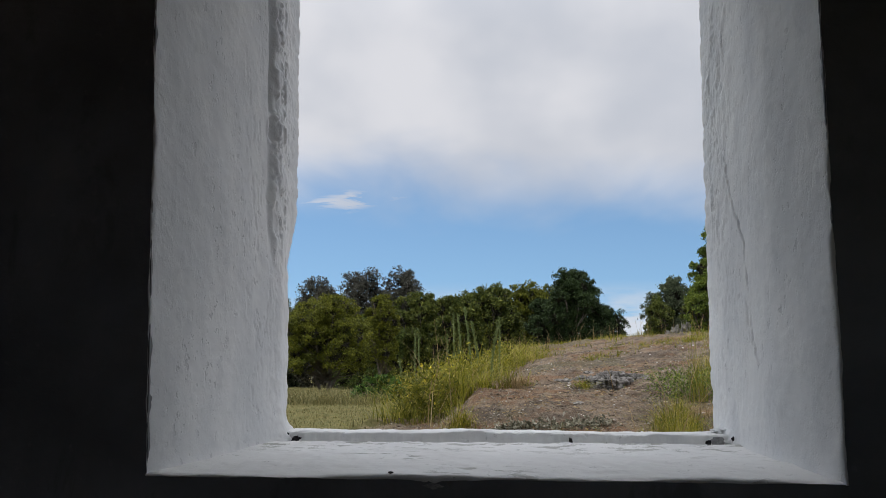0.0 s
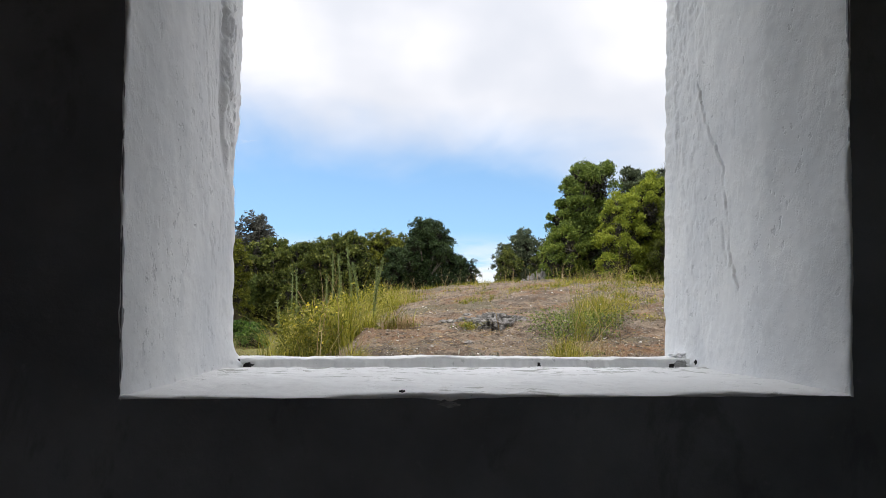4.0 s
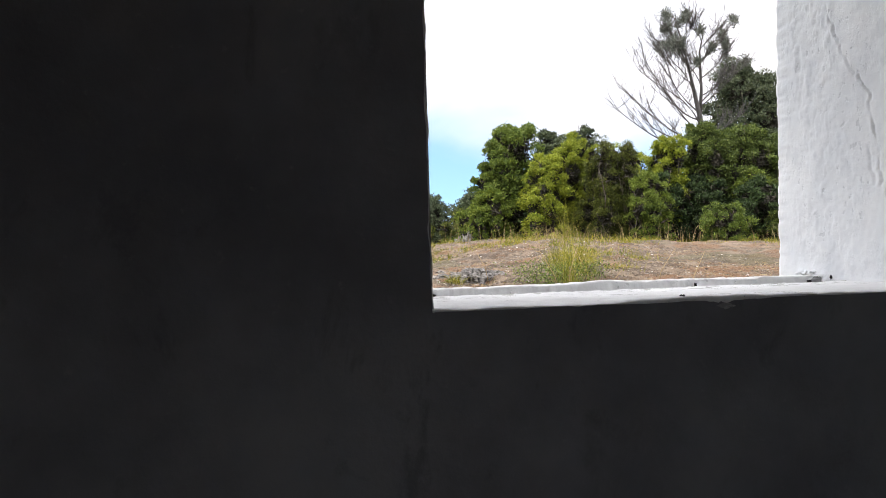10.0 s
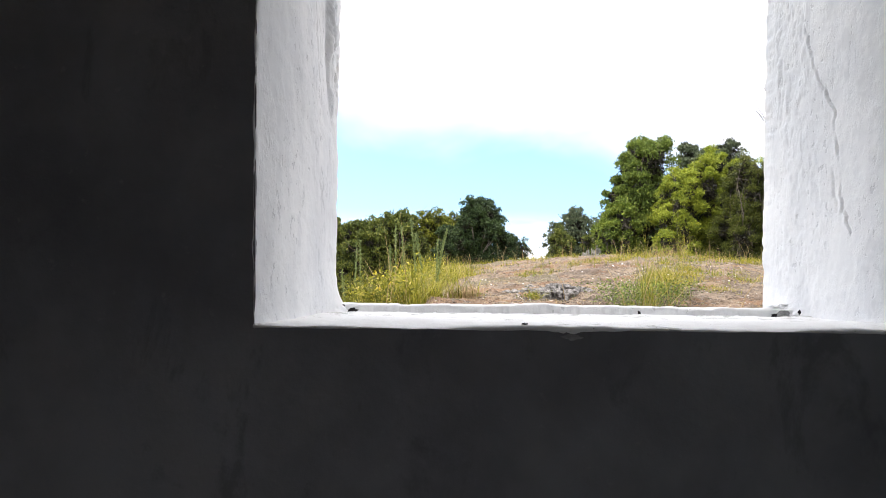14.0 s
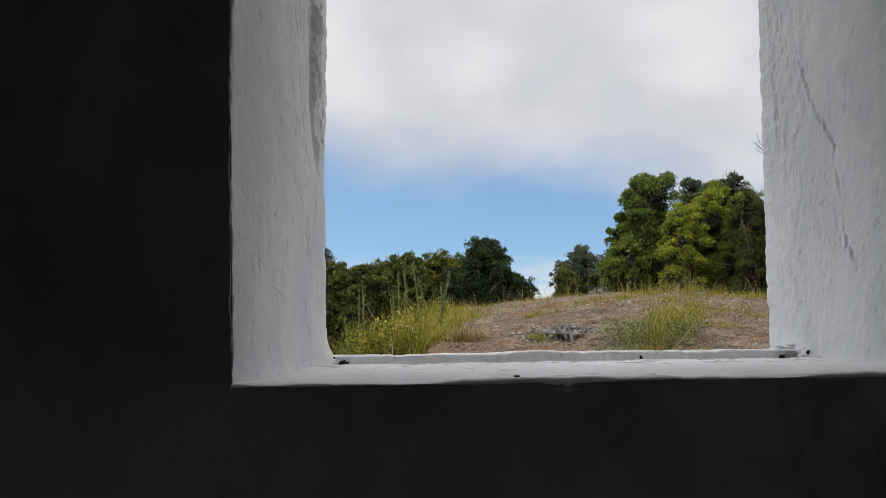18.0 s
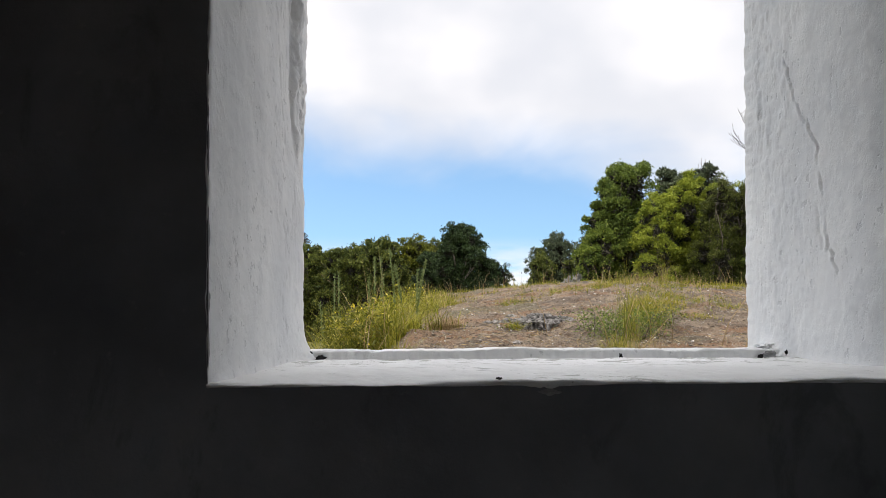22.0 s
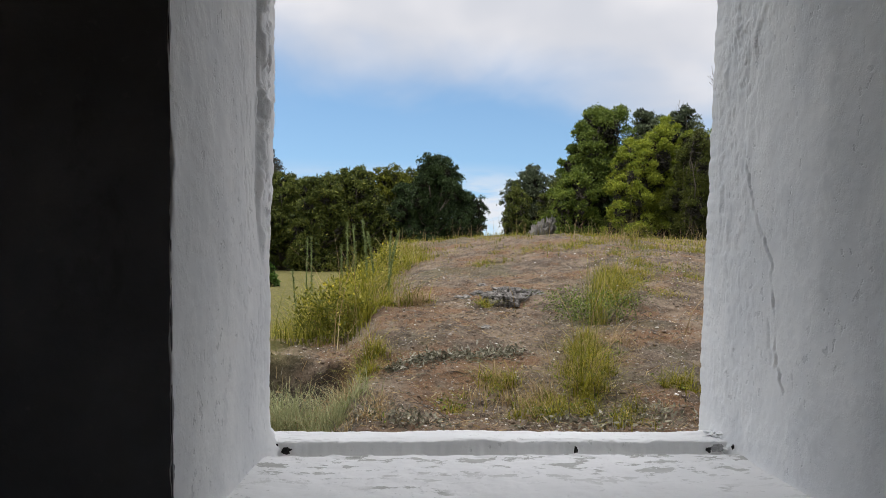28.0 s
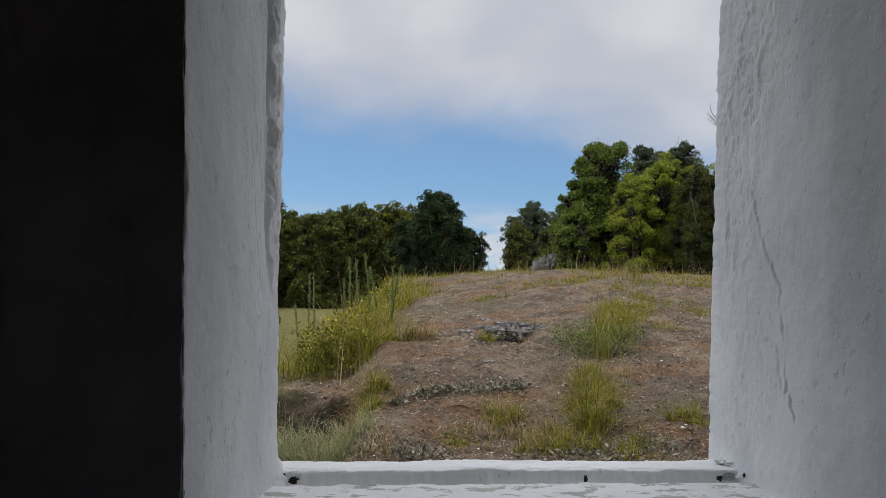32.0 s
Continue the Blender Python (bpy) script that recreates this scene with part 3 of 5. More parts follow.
def lump(name, size, mat, seed, sub=2, rough=0.3):
    """A broken, uneven lump with its base near z = 0."""
    bm = bmesh.new()
    bmesh.ops.create_icosphere(bm, subdivisions=sub, radius=1.0)
    for v in bm.verts:
        k = 1 + rough * noise.noise(v.co * 1.7 + Vector((seed * 3.1, 0, 0))) + 0.4 * rough * noise.noise(v.co * 4.1 + Vector((0, seed * 2.3, 0)))
        v.co = Vector((v.co.x * size[0] * k, v.co.y * size[1] * k, (v.co.z * k + 0.5) * size[2]))
    me = bpy.data.meshes.new(name)
    bm.to_mesh(me)
    bm.free()
    me.materials.append(mat)
    return me


# lumps of plaster smeared into the corners of the ledge
for k, (x, y, z, r) in enumerate(((0.932, 0.468, -0.026, 0.011), (0.948, 0.458, -0.028, 0.012), (0.958, 0.470, -0.022, 0.012), (0.938, 0.500, -0.022, 0.012), (0.952, 0.510, -0.014, 0.012), (0.925, 0.515, -0.022, 0.009), (0.964, 0.490, -0.010, 0.011),
                                  (0.050, 0.470, -0.022, 0.013), (0.064, 0.485, -0.022, 0.012), (0.044, 0.495, -0.010, 0.012), (0.072, 0.505, -0.022, 0.009), (0.048, 0.455, -0.030, 0.009))):
    me = lump("plaster_lump", (r * 0.95, r * 1.2, r * 0.5), WHITE, 30 + k, 4, 0.9)
    me.polygons.foreach_set("use_smooth", [True] * len(me.polygons))
    ob = part("plaster_lump", me, wall)
    ob.location = (x, y + 0.033, z + 0.002)


# ---------------------------------------------------------------- the ground
def terrain(x, y):
    """Height of the ground: a stony mound ahead, lower turf to the left."""
    mound = np.interp(y, [0.65, 1.6, 2.65, 4.28, 6.0, 6.6, 7.2, 8.0, 9.3, 11.1, 15, 20, 40, 90, 200, 900], [-0.51, -0.43, -0.32, -0.15, 0.012, 0.075, 0.108, 0.105, 0.055, -0.06, -0.44, -1.05, -2.7, -6.5, -14, -45])
    lawn = np.interp(y, [0.65, 3.4, 7.6, 13, 23, 30, 45, 90, 200, 900], [-0.70, -0.87, -1.19, -1.58, -2.24, -2.68, -3.67, -6.5, -14, -45])
    brink = 0.17 + 0.012 * y + 0.09 * vnoise(y * 0.8, y * 0 + 0.5, 1) + 0.05 * vnoise(y * 2.6, y * 0 + 2.5, 2)
    brink = brink + 0.045 * np.clip(y - 9, 0, 25)
    k = sstep(x, brink - 1.7, brink + 0.05)
    step = 0.06 * sstep(x, brink - 0.06, brink + 0.05) - 0.06
    z = lawn + (mound - lawn) * (0.25 * sstep(x, brink - 2.0, brink) + 0.75 * sstep(x, brink - 0.85, brink + 0.03)) + step * np.exp(-((y - 4.7) / 3.6) ** 2)
    near = np.clip(1 - (y - 11) / 10, 0, 1)
    fall = np.interp(x, [0.0, 0.31, 0.775, 1.25, 1.7, 1.9, 2.4, 3.0, 3.5, 4.5, 6.0, 12.0], [0.46, 0.38, 0.28, 0.20, 0.135, 0.115, 0.075, 0.085, 0.12, 0.15, 0.20, 0.45])
    z = z - fall * sstep(y, 3.3, 6.8) * (1 - 0.55 * sstep(y, 7.5, 10.5)) * k
    shelf = sstep(y + 0.06 * vnoise(x * 5, x * 0 + 0.5, 3), 2.92, 3.03) * (1 - sstep(y, 3.5, 4.4)) * sstep(x + 0.06 * vnoise(y * 4, y * 0 + 1.5, 4), -0.56, -0.36) * (1 - sstep(x, 0.0, 0.25))
    z = z + shelf * (np.maximum(z, -0.350) - z)
    dip = (1 - sstep(x + 0.08 * vnoise(y * 4, y * 0 + 5.5, 6), 0.02, 0.20)) * (1 - sstep(y + 0.06 * vnoise(x * 5, x * 0 + 0.5, 3), 2.90, 2.98))
    z = z + dip * (np.minimum(z, -0.55) - z)
    z = z + near * k * (0.030 * fbm(x * 1.3, y * 1.3, 3, 3) + 0.014 * fbm(x * 6, y * 6, 5, 4, 0.6) - 0.013 * np.abs(fbm(x * 11, y * 17, 8, 4, 0.6)))
    fine = np.clip(1 - (y - 5) / 3, 0, 1) * k
    z = z + fine * (0.0050 * fbm(x * 34, y * 34, 2, 3, 0.6) + 0.010 * shelf * fbm(x * 16, y * 16, 9, 3, 0.6))
    hollow = np.exp(-((x - 1.07) / 0.20) ** 4) * sstep(y + 0.04 * vnoise(x * 9, x * 0 + 0.5, 7), 3.98, 4.14) * (1 - sstep(y + 0.04 * vnoise(x * 14, x * 0 + 3.5, 2), 4.30, 4.38))
    z = z - 0.065 * hollow
    z = z + (1 - k) * 0.03 * fbm(x * 2, y * 2, 6, 3)
    return z


def rise(x, y, top):
    """How high a plant must grow to reach that height."""
    return top - ground_z(x, y)


def ground_z(x, y):
    return float(terrain(np.array([float(x)]), np.array([float(y)]))[0])


gx = np.unique(np.concatenate([-np.geomspace(3.0, 900, 50), np.arange(-3.0, -0.8, 0.05), np.arange(-0.8, 2.9, 0.0135), np.arange(2.9, 6.0, 0.05), np.geomspace(6.0, 900, 45)]))
gy = np.unique(np.concatenate([np.array([-900, -300, -100, -30, -10, -4, 0.0, 0.63]), np.arange(0.65, 1.7, 0.05), np.arange(1.7, 5.2, 0.0130), np.arange(5.2, 11.0, 0.05), np.geomspace(11.0, 900, 80)]))
GX, GY = np.meshgrid(gx, gy)
GZ = terrain(GX, np.maximum(GY, 0.6))
inside = (GX > x0 - 0.31) & (GX < x1 + 0.31) & (GY < DEPTH) & (GY > yb - 0.5)
GZ = np.where(GY < 0.6, np.where(inside, zf - 0.3, np.minimum(GZ, -0.6)), GZ)
GZ = np.where((GY < 0.6), np.minimum(GZ, zf - 0.3), GZ)
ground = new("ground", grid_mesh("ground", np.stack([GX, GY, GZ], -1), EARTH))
tagged(ground, "stony brown earth mound with dry turf around", "ground", kind="structure")


# ---------------------------------------------------------------- plants
def leaves_at(rng, pos, size, droop=0.0, narrow=0.5, up=None):
    """Pointed leaf quads at the places pos, (n, 3)."""
    k = len(pos)
    d = rng.normal(size=(k, 3))
    if up is not None:
        d = d + up
    d[:, 2] -= droop
    d /= np.linalg.norm(d, axis=1, keepdims=True)
    s = np.cross(d, rng.normal(size=(k, 3)))
    s /= np.linalg.norm(s, axis=1, keepdims=True)
    ln = size * rng.uniform(0.6, 1.3, (k, 1))
    wd = ln * narrow * 0.5
    return np.stack([pos, pos + d * ln * 0.5 + s * wd, pos + d * ln, pos + d * ln * 0.5 - s * wd], 1)


def tube(path, radii, sides=6):
    """Vertices and faces of a tapered limb along a path."""
    verts, faces = [], []
    path = [Vector(p) for p in path]
    for i, p in enumerate(path):
        ax = (path[min(i + 1, len(path) - 1)] - path[max(i - 1, 0)]).normalized()
        u = ax.orthogonal().normalized()
        v = ax.cross(u)
        for j in range(sides):
            a = 2 * math.pi * j / sides
            verts.append(p + (u * math.cos(a) + v * math.sin(a)) * radii[i])
    for i in range(len(path) - 1):
        for j in range(sides):
            a, b = i * sides + j, i * sides + (j + 1) % sides
            faces.append((a, b, b + sides, a + sides))
    faces.append(tuple(range(sides))[::-1])
    faces.append(tuple(len(verts) - sides + j for j in range(sides)))
    return verts, faces


def limbs_mesh(name, limbs, mat, sides=6):
    V, F = [], []
    for path, radii in limbs:
        v, f = tube(path, radii, sides)
        k = len(V)
        V += v
        F += [tuple(i + k for i in q) for q in f]
    return mesh_from(name, V, F, mat, True)


def crown_points(rng, blobs, count):
    """Leaf places in domed clumps spread over ellipsoids (cx, cy, cz, rx, ry, rz)."""
    vol = np.array([b[3] * b[5] + b[3] * b[4] for b in blobs])
    out = []
    for b, share in zip(blobs, vol / vol.sum()):
        c, r = np.array(b[:3]), np.array(b[3:6])
        nc = max(8, int(26 * (r[0] * r[2]) / 0.35))
        d = rng.normal(size=(nc, 3))
        d[:, 2] = np.where(rng.random(nc) < 0.4, np.abs(d[:, 2]), d[:, 2])
        d /= np.linalg.norm(d, axis=1, keepdims=True)
        cc = c + d * r * rng.uniform(0.60, 1.04, (nc, 1))
        cs = (0.15 + 0.17 * rng.random((nc, 1))) * min(1.3, r.mean() + 0.15)
        k = int(count * share)
        pick = rng.integers(0, nc, k)
        q = rng.normal(size=(k, 3))
        q[:, 2] = np.where(rng.random(k) < 0.6, np.abs(q[:, 2]), q[:, 2])
        q /= np.linalg.norm(q, axis=1, keepdims=True)
        out.append(cc[pick] + q * cs[pick] * rng.uniform(0.55, 1.06, (k, 1)) * np.where(rng.random((k, 1)) < 0.12, 1.35, 1.0) * (1, 1, 0.85))
    return np.concatenate(out)


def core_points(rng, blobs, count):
    """Places through the inside of the same ellipsoids, for the dark twigs that stand in for shade."""
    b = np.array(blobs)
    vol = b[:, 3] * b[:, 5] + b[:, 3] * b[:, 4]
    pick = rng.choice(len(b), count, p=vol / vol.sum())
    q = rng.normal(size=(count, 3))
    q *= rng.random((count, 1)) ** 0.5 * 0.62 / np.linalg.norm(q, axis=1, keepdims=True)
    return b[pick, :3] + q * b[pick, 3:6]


def tree(name, label, x, y, blobs, count, leaf, mat, seed, category="tree", narrow=0.5, bark=None, trunk_r=0.06, stems=3, group=""):
    """A leafy tree or bush; blobs are relative to its foot, heights over it."""
    rng = np.random.default_rng(seed)
    z = ground_z(x, y)
    root = tagged(new(name), label, category, group)
    root.location = (x, y, z)
    top = max(b[2] for b in blobs)
    limbs = []
    for i in range(stems):
        a = 2 * math.pi * (i + rng.random()) / stems
        b = blobs[int(rng.integers(len(blobs)))]
        p0 = np.array([0.10 * math.cos(a) * stems / 3, 0.10 * math.sin(a), -0.12])
        p2 = np.array(b[:3])
        p1 = (p0 + p2) / 2 + rng.normal(size=3) * (0.12, 0.12, 0.05)
        limbs.append(([p0, (p0 + p1) / 2, p1, (p1 + p2) / 2 + rng.normal(size=3) * 0.06, p2], [trunk_r, trunk_r * 0.8, trunk_r * 0.6, trunk_r * 0.4, trunk_r * 0.2]))
    for b in blobs:
        for _ in range(4):
            d = rng.normal(size=3)
            d /= np.linalg.norm(d)
            e = np.array(b[:3]) + d * np.array(b[3:6]) * 0.85
            m0 = np.array([0, 0, max(0.1, b[2] * 0.5)]) + rng.normal(size=3) * 0.05
            limbs.append(([m0, (m0 + e) / 2 + rng.normal(size=3) * 0.08, e], [trunk_r * 0.4, trunk_r * 0.25, trunk_r * 0.1]))
    part("trunk", limbs_mesh("trunk", limbs, bark or BARK), root)
    # near-black twig filling: the crown's inner shade put into its colour
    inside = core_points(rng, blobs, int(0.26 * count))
    part("shade_core", spikes("shade_core", leaves_at(rng, inside[inside[:, 2] > 0.02], 1.2 * leaf, 0.0, 0.45), SHADE_CORE), root, "dark twiggy filling that stands in for the crown's inner shade")
    part("crown", spikes("crown", leaves_at(rng, crown_points(rng, blobs, int(3.0 * count)), 0.64 * leaf, 0.1, narrow, up=np.array([0, -0.3, 0.4])), mat), root)
    return root


def crown_blobs(seed, width, depth, height, base=0.0, k=9, size=0.4):
    """Ellipsoids that fill a rounded bush of that size, down to its base."""
    r = random.Random(seed)
    out = []
    k = int(k * 1.7)
    for i in range(k):
        a = i * 2.4 + r.uniform(-0.5, 0.5)
        f = (i + 0.5) / k
        h = base + f * 0.86 * (height - base)
        t = 0.72 if f < 0.45 else 0.72 * math.sqrt(max(0.0, 1 - ((f - 0.45) / 0.62) ** 2))
        t *= r.uniform(0.7, 1.12)
        s = size * r.uniform(0.6, 1.1)
        out.append((math.cos(a) * t * width / 2, math.sin(a) * t * depth / 2, h, s * width / 2, s * depth / 2 + 0.08, max(0.10, s * (height - base) * 0.38)))
    out.append((0, 0, height * 0.84, width * 0.20, depth * 0.22, height * 0.14))
    out.append((0, 0, base + (height - base) * 0.40, width * 0.36, depth * 0.36, (height - base) * 0.38))
    return out


# ---- the hedge beyond the turf
HEDGE = "trees of the far hedge"
for k, (x, y, wd, h, n, leaf, mat, word) in enumerate((
        (-15.50, 45.89, 5.34, 2.25, 12000, 0.27, LEAF_GREY, "dark grey-green"), (-11.7, 44.86, 3.6, 2.85, 7500, 0.22, LEAF_WISP, "thin grey-brown"),
        (-9.45, 46.94, 3.9, 3.35, 8500, 0.22, LEAF_WISP, "thin grey-brown"), (-7.15, 47.2, 3.4, 3.52, 8000, 0.22, LEAF_WISP, "thin grey-brown"),
        (-7.37, 38.90, 3.55, 0.51, 12000, 0.22, LEAF_DARK, "dark green"), (-5.08, 40.65, 3.70, 1.62, 15000, 0.22, LEAF_HEDGE, "dense green"),
        (-3.12, 39.68, 3.60, 1.55, 15000, 0.22, LEAF_HEDGE, "dense green"), (-1.12, 40.90, 3.50, 1.95, 15000, 0.22, LEAF_HEDGE, "dense green"),
        (0.73, 43.28, 3.80, 2.15, 11000, 0.24, LEAF_DOME, "yellow-green"), (1.96, 49.76, 3.6, 2.30, 9000, 0.24, LEAF_HEDGE, "dense green"),
        (-4.74, 50.79, 5.74, 1.64, 10000, 0.29, LEAF_HEDGE, "dense green"), (-2.42, 50.98, 5.76, 1.85, 9000, 0.29, LEAF_HEDGE, "dense green"), (-16.07, 39.98, 5.36, 1.11, 12000, 0.25, LEAF_DARK, "dark green"))):
    tree("hedge_tree", word + " bushy tree in a dense hedge", x, y, crown_blobs(20 + k, wd, 2.9, rise(x, y, h + 0.14), 0.0, 16, 0.38), n, leaf, mat, 40 + k, group=HEDGE, trunk_r=0.10)
tree("round_bush", "broad yellow-green domed bush beside the turf", -7.45, 29.77, crown_blobs(3, 3.7, 3.27, rise(-7.45, 29.77, 1.24), 0.9, 16, 0.40), 30000, 0.115, LEAF_DOME, 61, "bush", trunk_r=0.08)
tree("round_bush", "smaller yellow-green domed bush before the hedge", -6.2, 35.50, crown_blobs(8, 1.75, 1.90, rise(-6.2, 35.50, 1.55), 1.20, 8, 0.45), 9000, 0.150, LEAF_DOME, 62, "bush", trunk_r=0.08)
tree("dark_tree", "very dark green rounded tree standing alone", 2.62, 38.88, crown_blobs(5, 3.9, 3.13, rise(2.62, 38.88, 2.74), 0.00, 15, 0.38), 38000, 0.160, LEAF_BLACK, 63, trunk_r=0.12)
tree("dark_bush", "low dark bush leaning from a tree", 4.55, 40.05, crown_blobs(6, 1.9, 1.82, rise(4.55, 40.05, 0.95), 0.00, 6, 0.5), 7000, 0.160, LEAF_BLACK, 64, "bush", trunk_r=0.06)
tree("leafy_shrub", "low bright broad-leaved shrub at the turf's edge", -3.79, 22.89, crown_blobs(7, 1.88, 1.03, rise(-3.79, 22.89, -1.49), 0.00, 9, 0.5), 3200, 0.188, LEAF_IVY, 65, "shrub", 0.7, trunk_r=0.03)

# ---- the thicket on the right
THICKET = "bushes of the thicket"
for k, (x, y, wd, dp, h, n, leaf, mat, word, narrow) in enumerate((
        (8.37, 43.69, 3.0, 2.41, 2.55, 12000, 0.192, LEAF_GREY, "grey-green distant", 0.5), (10.50, 42.65, 3.09, 2.38, 2.70, 11000, 0.190, LEAF_GREY, "grey-green distant", 0.5),
        (9.40, 40.50, 3.00, 2.20, 1.60, 12000, 0.180, LEAF_HEDGE, "dense green distant", 0.5), (7.30, 41.00, 1.60, 2.00, 1.35, 7000, 0.170, LEAF_HEDGE, "small distant", 0.5),
        (6.09, 24.09, 1.90, 1.42, 1.22, 8000, 0.124, LEAF_MID, "low green", 0.5),
        (4.75, 15.75, 1.60, 1.50, 2.62, 34000, 0.085, LEAF_TALL, "tall dark green", 0.5), (4.12, 15.00, 0.90, 0.90, 1.14, 12000, 0.080, LEAF_MID, "low green", 0.5),
        (6.82, 19.00, 1.25, 1.20, 3.14, 12000, 0.105, LEAF_GREY, "grey-green", 0.5), (7.96, 19.50, 1.05, 1.10, 3.28, 10000, 0.105, LEAF_GREY, "grey-green", 0.5),
        (5.90, 14.60, 1.50, 1.15, 2.18, 30000, 0.074, LEAF_LIME, "bright yellow-green", 0.35), (5.06, 14.30, 1.00, 0.95, 1.68, 16000, 0.074, LEAF_LIME, "yellow-green", 0.38),
        (6.28, 13.60, 1.38, 1.12, 1.86, 30000, 0.088, LEAF_FEATHER, "dark feathery", 0.16), (6.02, 13.40, 0.34, 0.34, 2.02, 6000, 0.085, LEAF_FEATHER, "dark spired", 0.16), (6.48, 13.40, 0.32, 0.32, 1.98, 6000, 0.085, LEAF_FEATHER, "dark spired", 0.16),
        (6.64, 12.90, 0.98, 0.80, 1.22, 18000, 0.068, LEAF_MID, "small bright green", 0.26),
        (7.72, 14.20, 1.05, 0.90, 2.16, 18000, 0.078, LEAF_LIME, "bright yellow-green", 0.4),
        (7.25, 15.40, 1.40, 1.10, 2.05, 14000, 0.080, LEAF_LIME, "green", 0.4),
        (8.70, 14.30, 1.30, 1.20, 2.44, 26000, 0.084, LEAF_DARK, "dark green", 0.45),
        (9.85, 14.90, 1.80, 1.30, 2.52, 26000, 0.086, LEAF_DARK, "dark green", 0.42),
        (9.30, 13.60, 0.80, 0.70, 1.36, 9000, 0.075, LEAF_MID, "small yellow-green", 0.4),
        (7.90, 12.40, 1.10, 0.85, 0.58, 11000, 0.072, LEAF_TALL, "low green", 0.35),
        (10.40, 14.20, 1.70, 1.20, 2.18, 20000, 0.086, LEAF_DARK, "dark green", 0.42),
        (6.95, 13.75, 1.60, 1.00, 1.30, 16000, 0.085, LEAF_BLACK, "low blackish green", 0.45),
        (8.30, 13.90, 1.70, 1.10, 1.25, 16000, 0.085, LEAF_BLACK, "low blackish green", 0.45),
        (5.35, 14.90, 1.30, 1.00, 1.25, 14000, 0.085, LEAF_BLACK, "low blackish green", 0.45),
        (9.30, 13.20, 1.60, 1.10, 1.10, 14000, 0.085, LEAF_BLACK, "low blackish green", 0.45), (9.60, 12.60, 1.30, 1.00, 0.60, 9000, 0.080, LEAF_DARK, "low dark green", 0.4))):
    tree("thicket_bush", word + " bush in a dense thicket", x, y, crown_blobs(70 + k, wd, dp, rise(x, y, h), 0.0, 12, 0.42), n, leaf, mat, 90 + k, "bush", narrow, group=THICKET, trunk_r=0.035)
tree("grey_tree", "tall grey-green tree behind the thicket", 13.65, 20.61, crown_blobs(33, 3.35, 2.35, rise(13.65, 20.61, 5.25), 1.6, 14, 0.40), 30000, 0.117, LEAF_GREY, 130, trunk_r=0.10)


